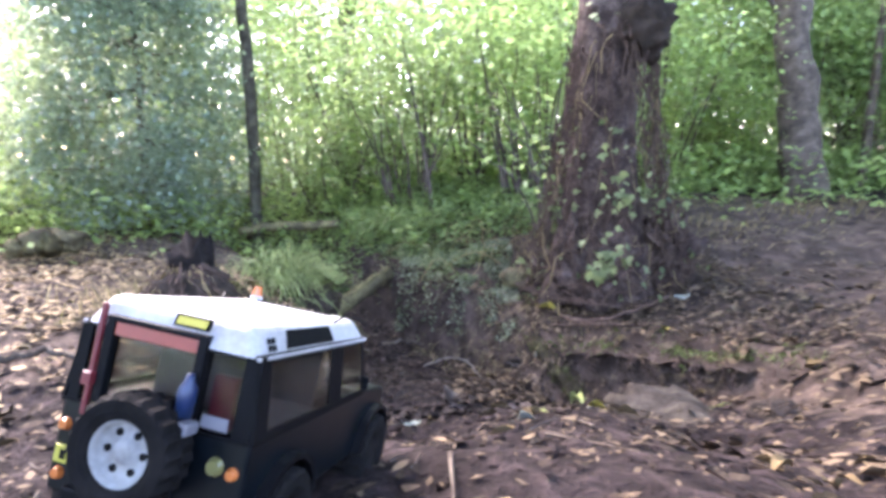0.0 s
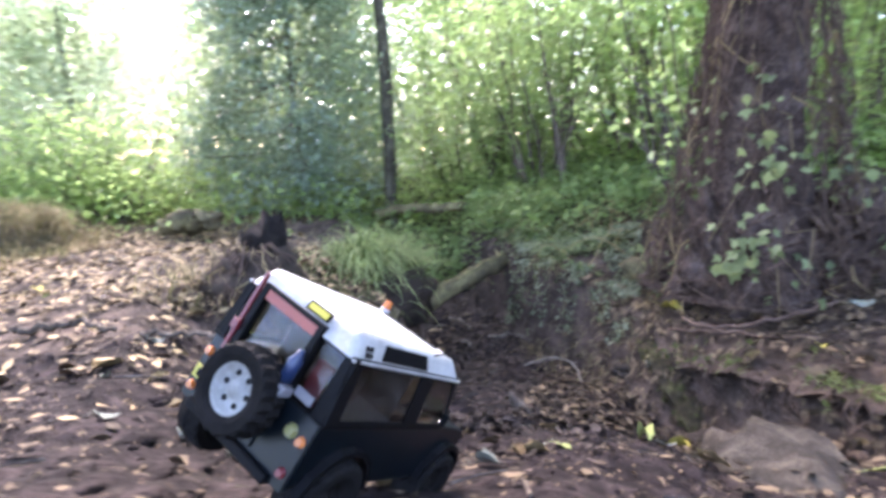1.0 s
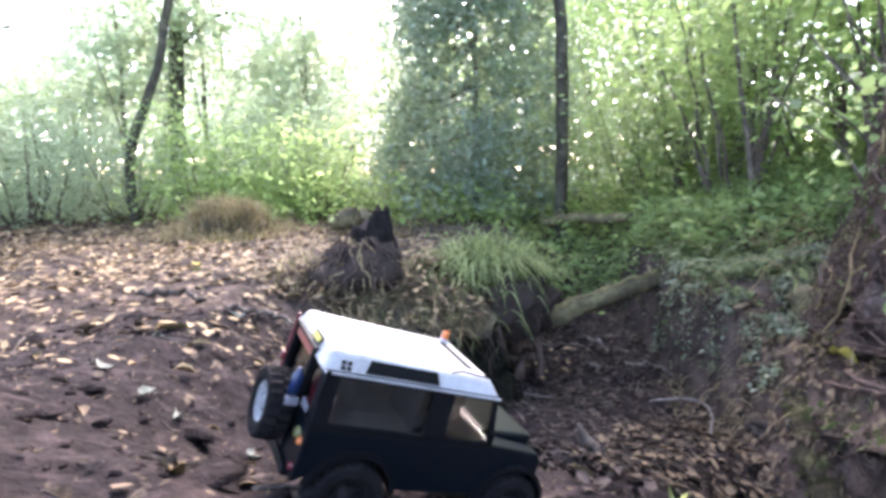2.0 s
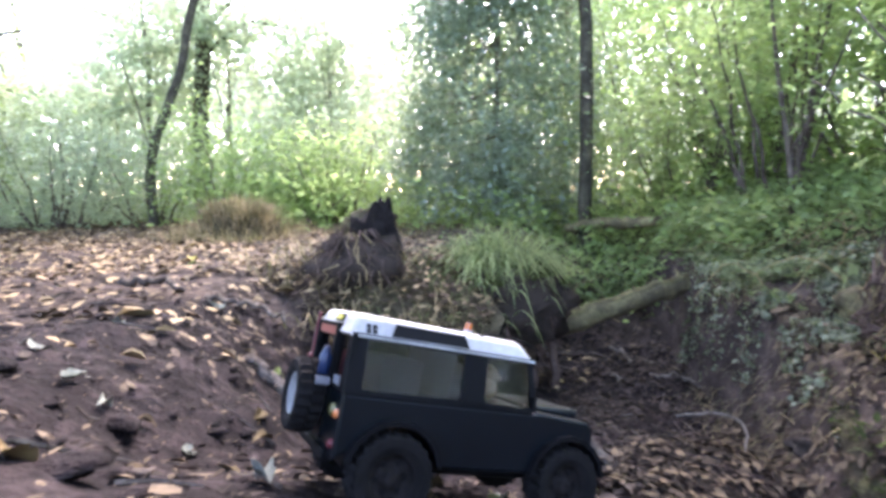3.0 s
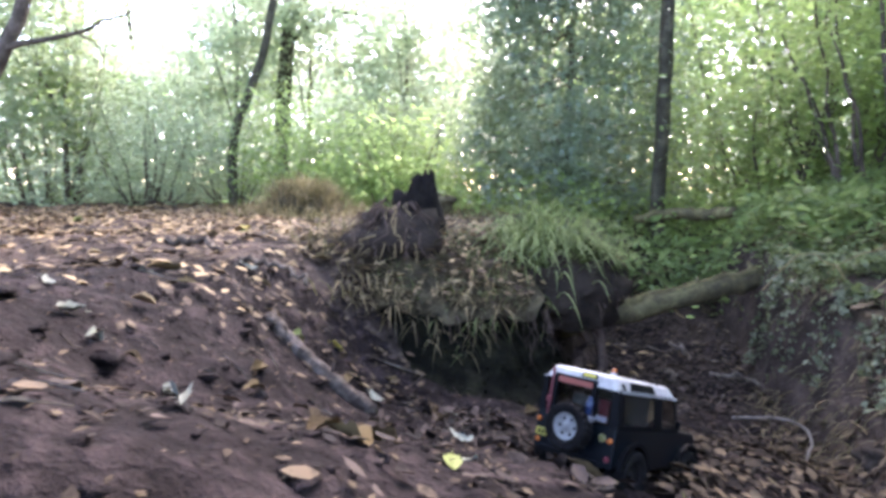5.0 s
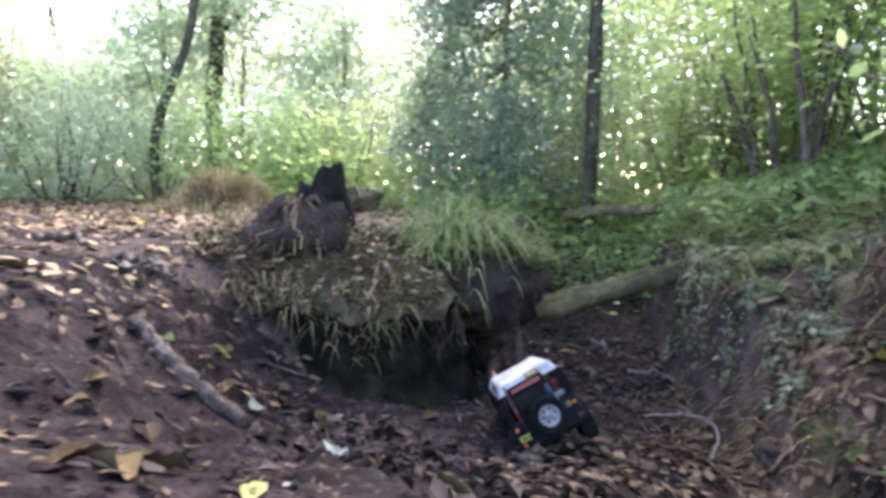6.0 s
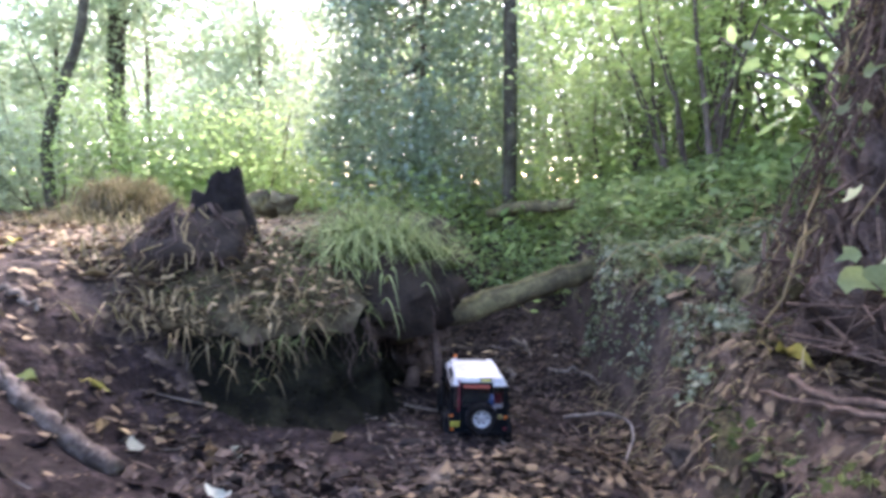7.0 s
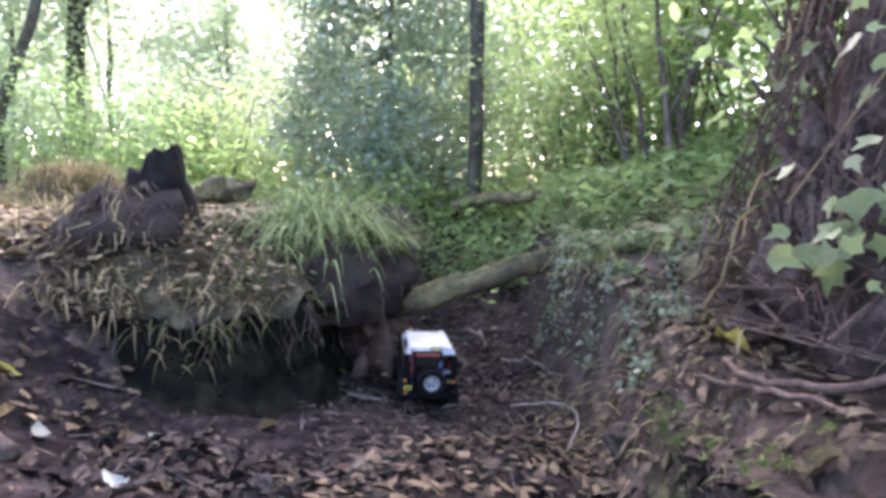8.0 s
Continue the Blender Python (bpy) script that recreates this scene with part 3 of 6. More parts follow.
WOODS = [
    ((4.6, 6.0, 1.2), (1.0, 0.7, 1.3), 110, 0.075, LEAF_SHADED), ((5.6, 7.2, 2.0), (1.4, 0.9, 1.9), 130, 0.1, LEAF_SHADED), ((5.0, 6.8, 1.8), (1.2, 0.8, 1.6), 130, 0.09, LEAF_SHADED), ((3.4, 6.9, 2.2), (1.2, 0.7, 1.4), 120, 0.09, LEAF_SHADED), ((4.2, 8.2, 2.4), (1.8, 0.9, 2.0), 110, 0.11, LEAF_SHADED), ((6.4, 5.4, 1.4), (1.0, 1.0, 1.5), 80, 0.09, LEAF_SHADED),
    ((-4.35, 3.05, 0.55), (0.55, 0.4, 0.6), 60, 0.06, LEAF), ((-5.2, 2.7, 0.5), (0.5, 0.5, 0.5), 50, 0.06, LEAF_HAZY), ((-5.6, 2.0, 0.6), (0.5, 0.6, 0.6), 60, 0.06, LEAF_HAZY),
    ((0.9, 5.2, 0.6), (1.2, 0.5, 0.6), 90, 0.065, LEAF), ((2.9, 5.9, 0.6), (1.0, 0.5, 0.6), 80, 0.065, LEAF), ((-0.9, 4.9, 0.5), (0.7, 0.4, 0.5), 70, 0.06, LEAF_SHADED),
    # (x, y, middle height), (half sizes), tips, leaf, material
    ((1.2, 6.2, 2.2), (1.3, 0.6, 1.6), 120, 0.075, LEAF_SHADED), ((-0.9, 6.9, 2.4), (1.3, 0.7, 1.8), 120, 0.08, LEAF_SHADED), ((2.4, 6.3, 1.4), (1.1, 0.6, 1.4), 110, 0.075, LEAF_SHADED), ((6.2, 8.4, 2.6), (2.0, 1.0, 2.4), 130, 0.11, LEAF_SHADED),
    ((-5.7, 5.2, 1.9), (0.9, 0.7, 1.5), 110, 0.08, LEAF_HAZY), ((-4.6, 5.6, 1.3), (0.7, 0.6, 1.1), 80, 0.07, LEAF_HAZY), ((-2.6, 7.6, 2.2), (1.5, 0.8, 2.0), 110, 0.09, LEAF_SHADED), ((3.2, 9.4, 3.4), (2.4, 1.0, 2.2), 120, 0.12, LEAF_SHADED),
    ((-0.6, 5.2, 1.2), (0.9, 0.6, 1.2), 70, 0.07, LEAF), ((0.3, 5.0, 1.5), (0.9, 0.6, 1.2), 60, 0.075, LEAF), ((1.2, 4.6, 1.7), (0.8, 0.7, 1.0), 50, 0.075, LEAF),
    ((-0.2, 4.4, 0.9), (0.6, 0.5, 0.6), 50, 0.06, LEAF_SHADED), ((0.6, 4.1, 1.1), (0.5, 0.4, 0.7), 50, 0.07, LEAF),
    ((2.0, 5.6, 1.5), (0.9, 0.7, 1.4), 60, 0.075, LEAF), ((3.8, 6.3, 1.4), (1.2, 0.8, 1.5), 90, 0.08, LEAF_SHADED), ((2.6, 7.2, 2.2), (1.6, 1.0, 1.8), 80, 0.1, LEAF),
    ((-1.6, 6.3, 1.5), (1.0, 0.7, 1.5), 100, 0.08, LEAF_SHADED), ((0.4, 6.8, 2.0), (1.8, 0.9, 2.0), 95, 0.1, LEAF), ((-0.8, 8.0, 3.0), (2.4, 1.0, 1.6), 80, 0.12, LEAF),
    ((-3.2, 5.6, 0.8), (0.8, 0.6, 0.9), 90, 0.06, LEAF_SHADED), ((-3.5, 3.7, 0.45), (0.8, 0.5, 0.45), 90, 0.06, LEAF), ((-4.6, 4.4, 0.7), (0.9, 0.7, 0.8), 90, 0.07, LEAF_HAZY),
    ((-6.2, 4.8, 1.0), (1.3, 0.9, 1.2), 110, 0.08, LEAF_HAZY), ((-7.0, 3.0, 1.0), (1.1, 1.0, 1.2), 110, 0.08, LEAF_HAZY), ((-6.6, 1.2, 1.2), (1.0, 1.2, 1.4), 110, 0.08, LEAF_SHADED),
    ((-8.5, 6.5, 2.0), (2.2, 1.5, 2.0), 150, 0.12, LEAF_HAZY), ((-9.5, 3.5, 1.8), (1.6, 2.0, 1.9), 150, 0.12, LEAF_HAZY), ((-5.5, 7.5, 1.6), (1.6, 1.2, 1.6), 120, 0.1, LEAF),
    ((-8.0, 0.2, 2.2), (1.2, 1.6, 2.0), 110, 0.1, LEAF_HAZY), ((-3.8, 8.0, 1.8), (1.6, 1.0, 1.9), 130, 0.1, LEAF_SHADED), ((4.6, 4.0, 1.6), (0.9, 0.9, 1.5), 80, 0.08, LEAF),
]


def woods():
    for n, (c, size, tips, leaf, material) in enumerate(WOODS):
        # bright, shade-darkened and haze-paled copies of one leaf
        tone = {LEAF: "bright green", LEAF_SHADED: "deep green", LEAF_HAZY: "haze-paled green"}[material]
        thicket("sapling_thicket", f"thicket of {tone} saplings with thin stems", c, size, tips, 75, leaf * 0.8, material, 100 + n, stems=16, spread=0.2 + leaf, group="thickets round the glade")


woods()

# ---- stump with its dead roots ----


def stump():
    base = np.array((-1.03, 2.17, 0.03))
    root = thing("tree_stump", pose(*base), "rotten black tree stump in a heap of dead roots", "stump")
    rng = np.random.default_rng(8)
    verts, faces, sides = [], [], 24
    for i, z in enumerate(np.linspace(-0.05, 1, 14)):
        for k in range(sides):
            w = 2 * math.pi * k / sides
            along = math.cos(w - 0.94)
            top = 0.29 - 0.07 * smooth01(0.2, -0.5, along) + 0.018 * math.sin(w * 7) + 0.04 * noise.noise(Vector((math.cos(w) * 3, math.sin(w) * 3, 0)))
            r = np.interp(z, [0, 0.3, 0.6, 1], [0.13, 0.1, 0.085, 0.07]) * (1 + 0.35 * noise.noise(Vector((math.cos(w) * 1.6, math.sin(w) * 1.6, z * 2.5))))
            verts.append((0.03 + r * math.cos(w), 0.04 + r * math.sin(w), top * z))
    for i in range(13):
        for k in range(sides):
            k2 = (k + 1) % sides
            faces.append((i * sides + k, i * sides + k2, (i + 1) * sides + k2, (i + 1) * sides + k))
    verts.append((0.03, 0.04, 0.2))
    faces += [(13 * sides + k, 13 * sides + (k + 1) % sides, len(verts) - 1) for k in range(sides)]
    piece("trunk", mesh_of("trunk", verts, faces, ROT, True), root)
    v, f = lump((0.05, -0.06, 0.03), (0.18, 0.15, 0.14), 17, 0.35, 14, 24, 0.9)
    piece("mound", mesh_of("mound", v, f, EARTH, True), root, "heap of earth and dead roots")
    for n in range(190):
        w, r = rng.uniform(0, 2 * math.pi), rng.uniform(0.09, 0.2)
        h = rng.uniform(0.1, 0.19)
        pts = [(r * math.cos(w) * s + 0.05, r * math.sin(w) * s - 0.06, max(h * (1.25 - s ** 1.6 * 0.9) + rng.uniform(-0.02, 0.02), 0.0)) for s in (0.4, 0.7, 0.95, 1.15)]
        piece("root", mesh_of("root", *tube(bend(pts, 6, 0.014, n), (0.0035, 0.0018), 4), STRAW if n % 3 == 0 else ROOT), root)


stump()

# ---- the radio-controlled off-road truck ----
GREEN = plain("dark_green_paint", (0.0024, 0.0042, 0.0058), spec=0.2, rough=0.3, grain=0.25, scale=30)
BLACK = plain("black_plastic", (0.005, 0.005, 0.0055), rough=0.5, spec=0.06)
WHITE = surface("white_paint", (0.2, 0.19, 0.18), (0.46, 0.45, 0.435), scale=18, rough=0.45, bump=0.03, fine=200, spec=0.25)
# mud on the running rims, blackened for the shade under the body
MUDDY_SHADED = surface("muddy_shaded_rim", (0.004, 0.0035, 0.003), (0.018, 0.015, 0.014), scale=60, rough=0.85, bump=0.3)
RUBBER = surface("rubber", (0.003, 0.003, 0.003), (0.013, 0.0115, 0.011), scale=40, rough=0.9, bump=0.3)
RIM = surface("rim_paint", (0.13, 0.122, 0.112), (0.32, 0.315, 0.3), scale=40, rough=0.6, bump=0.05)
AMBER = plain("amber_lens", (0.42, 0.12, 0.03), rough=0.25)
RED = plain("red_paint", (0.11, 0.01, 0.014), rough=0.4)
LABEL = plain("dull_white_label", (0.14, 0.135, 0.145), rough=0.6)
LENS = plain("dull_yellow_lens", (0.15, 0.14, 0.05), rough=0.3)
YELLOW = plain("yellow_plate", (0.34, 0.3, 0.035), rough=0.5)
BLUE = plain("blue_plastic", (0.008, 0.02, 0.06), rough=0.4)
ORANGE = plain("orange_band", (0.24, 0.05, 0.03), rough=0.5)
SEAT = plain("seat_cloth", (0.1, 0.097, 0.09), rough=0.9)
BEIGE = plain("plush", (0.4, 0.3, 0.2), rough=0.95, grain=0.3)
MAT_SMOKE = bpy.data.materials.new("smoked_glass")
MAT_SMOKE.use_nodes = True
gb = MAT_SMOKE.node_tree.nodes["Principled BSDF"]
gb.inputs["Base Color"].default_value = (0.6, 0.59, 0.57, 1)
gb.inputs["Transmission Weight"].default_value = 1.0
gb.inputs["Roughness"].default_value = 0.05
gb.inputs["IOR"].default_value = 1.22


def box_bm(x0, x1, y0, y1, z0, z1, bevel=0.002, bm=None):
    bm = bm or bmesh.new()
    made = bmesh.ops.create_cube(bm, size=1, matrix=Matrix.Translation(((x0 + x1) / 2, (y0 + y1) / 2, (z0 + z1) / 2)) @ Matrix.Diagonal((x1 - x0, y1 - y0, z1 - z0, 1)))
    if bevel:
        edges = list({e for v in made["verts"] for e in v.link_edges})
        bmesh.ops.bevel(bm, geom=edges, offset=bevel, segments=2, affect="EDGES", profile=0.5)
    return bm


def prism_bm(profile, y0, y1, bevel=0.0):
    """A side profile in x and z, drawn out across the truck from y0 to y1."""
    bm = bmesh.new()
    a = [bm.verts.new((x, y0, z)) for x, z in profile]
    b = [bm.verts.new((x, y1, z)) for x, z in profile]
    bm.faces.new(a)
    bm.faces.new(b[::-1])
    for i in range(len(a)):
        j = (i + 1) % len(a)
        bm.faces.new((a[j], a[i], b[i], b[j]))
    bmesh.ops.recalc_face_normals(bm, faces=bm.faces)
    if bevel:
        long = [e for e in bm.edges if abs(e.verts[0].co.y - e.verts[1].co.y) < 1e-6]
        bmesh.ops.bevel(bm, geom=long, offset=bevel, segments=2, affect="EDGES", profile=0.5)
    return bm


def slab_bm(corners, depth):
    """A thin plate on four corners, thick by depth along its normal."""
    bm = bmesh.new()
    c = [Vector(p) for p in corners]
    n = (c[1] - c[0]).cross(c[3] - c[0]).normalized() * depth
    a = [bm.verts.new(p) for p in c]
    b = [bm.verts.new(p + n) for p in c]
    bm.faces.new(a[::-1])
    bm.faces.new(b)
    for i in range(4):
        j = (i + 1) % 4
        bm.faces.new((a[i], a[j], b[j], b[i]))
    bmesh.ops.recalc_face_normals(bm, faces=bm.faces)
    return bm


def lathe_bm(profile, sides, lugs=0.0):
    """Turned about the y axis: profile of (radius, y); lugs deepen every other step of the outer rows."""
    bm = bmesh.new()
    rings = []
    big = max(r for r, _ in profile)
    for r, y in profile:
        ring = []
        for k in range(sides):
            w = 2 * math.pi * k / sides
            rr = r - (lugs if lugs and r > big * 0.93 and (k + (1 if y > 0 else 0)) % 2 else 0)
            ring.append(bm.verts.new((rr * math.cos(w), y, rr * math.sin(w))))
        rings.append(ring)
    for a, b in zip(rings, rings[1:]):
        for k in range(sides):
            j = (k + 1) % sides
            bm.faces.new((a[k], a[j], b[j], b[k]))
    bmesh.ops.recalc_face_normals(bm, faces=bm.faces)
    return bm


def arc(cx, cz, r, a0, a1, n=9):
    return [(cx + r * math.cos(radians(a0 + (a1 - a0) * i / (n - 1))), cz + r * math.sin(radians(a0 + (a1 - a0) * i / (n - 1)))) for i in range(n)]


TYRE_R = 0.047


def wheel(parent, name, m, outward, label, paint=None):
    """A knobbly tyre on a white rim with dark holes; outward: the side (+1 or -1) that its face shows."""
    hub = new(name)
    hub.empty_display_size = 0.02
    hub.parent = parent
    hub.matrix_basis = m
    tagged(hub, label)
    w = 0.0175
    prof = [(0.026, -w * 0.8), (0.033, -w), (0.042, -w), (TYRE_R - 0.001, -w * 0.85), (TYRE_R, -w * 0.35), (TYRE_R, -w * 0.05), (TYRE_R, w * 0.05), (TYRE_R, w * 0.35), (TYRE_R - 0.001, w * 0.85), (0.042, w), (0.033, w), (0.026, w * 0.8), (0.026, -w * 0.8)]
    part("tyre", lathe_bm(prof, 44, 0.0035), RUBBER, hub)
    s = outward
    prof = [(0.027, -w * 0.7 * s), (0.0275, w * 0.75 * s), (0.026, w * 0.8 * s), (0.0235, w * 0.5 * s), (0.021, w * 0.28 * s), (0.011, w * 0.3 * s), (0.009, w * 0.55 * s), (0.0035, w * 0.6 * s), (0.0001, w * 0.6 * s)]
    rim = part("rim", lathe_bm(prof, 30), paint or RIM, hub, "muddy rim, darkened for the shade under the truck" if paint else "white steel rim", True)
    for k in range(6):
        a = 2 * math.pi * k / 6
        bm = bmesh.new()
        bmesh.ops.create_cone(bm, cap_ends=True, segments=8, radius1=0.0032, radius2=0.0032, depth=0.003,
                              matrix=Matrix.Translation((0.0163 * math.cos(a), w * 0.29 * s, 0.0163 * math.sin(a))) @ Matrix.Rotation(radians(90), 4, "X"))
        part("rim_hole", bm, BLACK, rim)
    return hub


def truck():
    t = thing("off_road_truck", pose(0, 0, 0), "dark green radio-controlled off-road truck with a white roof", "model truck")
    # lower body with arches
    prof = [(-0.178, 0.06), (-0.178, 0.126), (0.055, 0.126), (0.06, 0.128), (0.141, 0.122), (0.15, 0.113), (0.151, 0.068)]
    prof += arc(0.1125, 0.05, 0.052, 22, 158) + [(0.06, 0.058), (-0.06, 0.058)] + arc(-0.1125, 0.05, 0.052, 22, 158)
    part("body", prism_bm(prof, -0.0785, 0.0785, 0.003), GREEN, t, "dark green painted lower body")
    part("bonnet", box_bm(0.062, 0.147, -0.05, 0.05, 0.119, 0.133, 0.004), GREEN, t)
    part("chassis", box_bm(-0.15, 0.15, -0.035, 0.035, 0.04, 0.066, 0.004), BLACK, t, "black chassis rails")
    part("waist_line", box_bm(-0.179, 0.056, -0.08, 0.08, 0.1245, 0.1275, 0.0006), BLACK, t)
    for s in (-1, 1):
        for cx in (-0.1125, 0.1125):
            prof = arc(cx, 0.05, 0.056, 12, 168) + arc(cx, 0.05, 0.0505, 168, 12)
            part("wheel_arch", prism_bm(prof, s * 0.0775, s * 0.088), BLACK, t, "black plastic wheel arch")
    # cabin frame: y leans in from the waist to the gutter
    zb, zt, yb, yt = 0.127, 0.188, 0.078, 0.0695

    def side(x0, x1, z0, z1, s, x2=None, x3=None):
        y = lambda z: s * (yb + (yt - yb) * (z - zb) / (zt - zb))
        c = [(x0, y(z0), z0), (x1, y(z0), z0), (x1 if x3 is None else x3, y(z1), z1), (x0 if x2 is None else x2, y(z1), z1)]
        return slab_bm(c if s < 0 else c[::-1], 0.003)

    for s in (-1, 1):
        part("rear_pillar", side(-0.178, -0.16, zb, zt, s), BLACK, t)
        part("door_pillar", side(-0.043, -0.013, zb, zt, s), BLACK, t)
        part("windscreen_pillar", side(0.052, 0.06, zb, zt, s, 0.041, 0.049), BLACK, t)
        part("window_rail", side(-0.16, 0.052, 0.1815, zt, s, None, 0.043), BLACK, t)
        part("window_rail", side(-0.16, 0.052, zb, 0.132, s), BLACK, t)
        part("side_window", side(-0.16, -0.043, 0.132, 0.182, s * 0.985), MAT_SMOKE, t, "smoked side window")
        part("door_window", side(-0.013, 0.05, 0.132, 0.182, s * 0.985, None, 0.042), MAT_SMOKE, t, "clear door window")
    # back: corner pillars, two corner windows, a door with a window
    xb = -0.178
    for y0, y1 in ((-0.0765, -0.062), (-0.034, -0.026), (0.045, 0.052), (0.066, 0.0765)):
        part("back_pillar", box_bm(xb, xb + 0.005, y0, y1, zb, zt, 0.0008), BLACK, t)
    part("back_rail", box_bm(xb, xb + 0.005, -0.07, 0.07, 0.183, zt, 0.0006), BLACK, t)
    part("back_door", box_bm(xb - 0.003, xb + 0.003, -0.027, 0.05, 0.07, 0.132, 0.001), GREEN, t)
    part("back_window", box_bm(xb + 0.001, xb + 0.003, -0.027, 0.046, 0.132, 0.183, 0), MAT_SMOKE, t)
    for y0, y1 in ((-0.063, -0.033), (0.051, 0.067)):
        part("corner_window", box_bm(xb + 0.001, xb + 0.003, y0, y1, zb, 0.183, 0), MAT_SMOKE, t)
    for y0, y1, z0, z1 in ((-0.0335, -0.026, 0.13, 0.195), (0.0435, 0.051, 0.13, 0.195), (-0.026, 0.0435, 0.1905, 0.195), (-0.026, 0.0435, 0.129, 0.134)):
        part("window_frame", box_bm(xb - 0.006, xb + 0.001, y0, y1, z0, z1, 0.001), BLACK, t, "thick black rubber window frame")
    part("sun_band", box_bm(xb - 0.0045, xb - 0.001, -0.026, 0.0435, 0.181, 0.1905, 0), ORANGE, t, "orange band across the back window")
    part("windscreen", slab_bm([(0.06, -0.072, 0.129), (0.06, 0.072, 0.129), (0.049, 0.066, 0.187), (0.049, -0.066, 0.187)], 0.002), MAT_SMOKE, t)
    # white roof
    bm = bmesh.new()
    lo = [bm.verts.new(p) for p in ((-0.181, -0.072, 0.186), (0.053, -0.072, 0.186), (0.053, 0.072, 0.186), (-0.181, 0.072, 0.186))]
    hi = [bm.verts.new(p) for p in ((-0.173, -0.061, 0.209), (0.036, -0.061, 0.206), (0.036, 0.061, 0.206), (-0.173, 0.061, 0.209))]
    bm.faces.new(lo[::-1])
    bm.faces.new(hi)
    for i in range(4):
        j = (i + 1) % 4
        bm.faces.new((lo[i], lo[j], hi[j], hi[i]))
    bmesh.ops.recalc_face_normals(bm, faces=bm.faces)
    bmesh.ops.bevel(bm, geom=[e for e in bm.edges if max(v.co.z for v in e.verts) > 0.194], offset=0.007, segments=3, affect="EDGES", profile=0.5)
    roof = part("roof", bm, WHITE, t, "white hard roof")
    for s in (-1, 1):
        ys = lambda z: s * (0.072 - 0.011 * (z - 0.186) / 0.023 + 0.0004)
        c = [(-0.134, ys(0.1895), 0.1895), (-0.038, ys(0.1895), 0.1895), (-0.043, ys(0.2028), 0.2028), (-0.129, ys(0.2028), 0.2028)]
        part("roof_window", slab_bm(c if s < 0 else c[::-1], 0.001), BLACK, roof, "dark roof light")
        for dx in (0, 0.007):
            for z in (0.1895, 0.1945):
                c = [(-0.163 + dx, ys(z), z), (-0.158 + dx, ys(z), z), (-0.158 + dx, ys(z + 0.004), z + 0.004), (-0.163 + dx, ys(z + 0.004), z + 0.004)]
                part("vent", slab_bm(c if s < 0 else c[::-1], 0.0008), BLACK, roof)
        part("gutter", box_bm(-0.18, 0.052, s * 0.073 - 0.0012, s * 0.073 + 0.0012, 0.1845, 0.187, 0), WHITE, roof)
        v, f = tube([(-0.022, s * 0.062, 0.205), (-0.012, s * 0.066, 0.2105), (0.036, s * 0.067, 0.208), (0.058, s * 0.068, 0.2)], (0.0012,), 5)
        piece("roof_rail", mesh_of("roof_rail", v, f, BLACK), roof)
    part("roof_slot", box_bm(0.01, 0.02, -0.042, 0.042, 0.2045, 0.2078, 0.001), BLACK, roof, "dark slot across the front of the roof")
    part("sticker", slab_bm([(-0.1785, -0.03, 0.1965), (-0.1785, 0.0, 0.1965), (-0.1752, 0.0, 0.2055), (-0.1752, -0.03, 0.2055)][::-1], 0.0008), BLACK, roof, "black and yellow sticker")
    part("sticker_bar", slab_bm([(-0.1793, -0.027, 0.1983), (-0.1793, -0.003, 0.1983), (-0.177, -0.003, 0.2038), (-0.177, -0.027, 0.2038)][::-1], 0.001), YELLOW, roof)
    # beacon
    bm = bmesh.new()
    bmesh.ops.create_cone(bm, cap_ends=True, segments=16, radius1=0.007, radius2=0.006, depth=0.006, matrix=Matrix.Translation((0.021, 0.048, 0.2085)))
    beacon = part("beacon", bm, WHITE, t, "amber flashing beacon on a white base")
    bm = bmesh.new()
    bmesh.ops.create_cone(bm, cap_ends=True, segments=16, radius1=0.0055, radius2=0.004, depth=0.01, matrix=Matrix.Translation((0.021, 0.048, 0.2165)))
    part("lens", bm, AMBER, beacon, "amber lens")
    # back details
    jack = part("jack", box_bm(-0.186, -0.182, 0.052, 0.056, 0.12, 0.203, 0.001), RED, t, "red lifting jack upright on the back")
    part("jack_shoe", box_bm(-0.189, -0.181, 0.05, 0.058, 0.142, 0.152, 0.001), RED, jack)
    part("bottle", lathe_bm([(0.0001, -0.014), (0.0062, -0.014), (0.0066, 0.006), (0.0035, 0.011), (0.003, 0.016), (0.0001, 0.016)], 14), BLUE, t, "blue bottle", True).matrix_basis = pose(-0.19, -0.03, 0.152, 90)
    part("white_label", box_bm(-0.1985, -0.1825, -0.04, -0.022, 0.127, 0.136, 0.002), LABEL, t, "white box under the bottle")
    part("lower_label", box_bm(-0.1798, -0.1782, -0.059, -0.038, 0.131, 0.14, 0), LABEL, t, "white label on the corner window")
    part("red_can", box_bm(-0.174, -0.166, -0.058, -0.038, 0.13, 0.168, 0.002), RED, t, "red can behind the corner window")
    part("number_plate", box_bm(-0.1805, -0.1785, 0.044, 0.074, 0.08, 0.093, 0.0006), YELLOW, t, "yellow plate")
    for k in range(3):
        part("plate_bar", box_bm(-0.181, -0.1804, 0.048 + k * 0.008, 0.053 + k * 0.008, 0.083, 0.09, 0), BLACK, t)
    for y, z, r, mat in ((-0.069, 0.104, 0.005, AMBER), (0.071, 0.108, 0.005, AMBER), (-0.068, 0.074, 0.005, RED), (0.069, 0.072, 0.005, AMBER), (-0.055, 0.106, 0.007, LENS)):
        bm = bmesh.new()
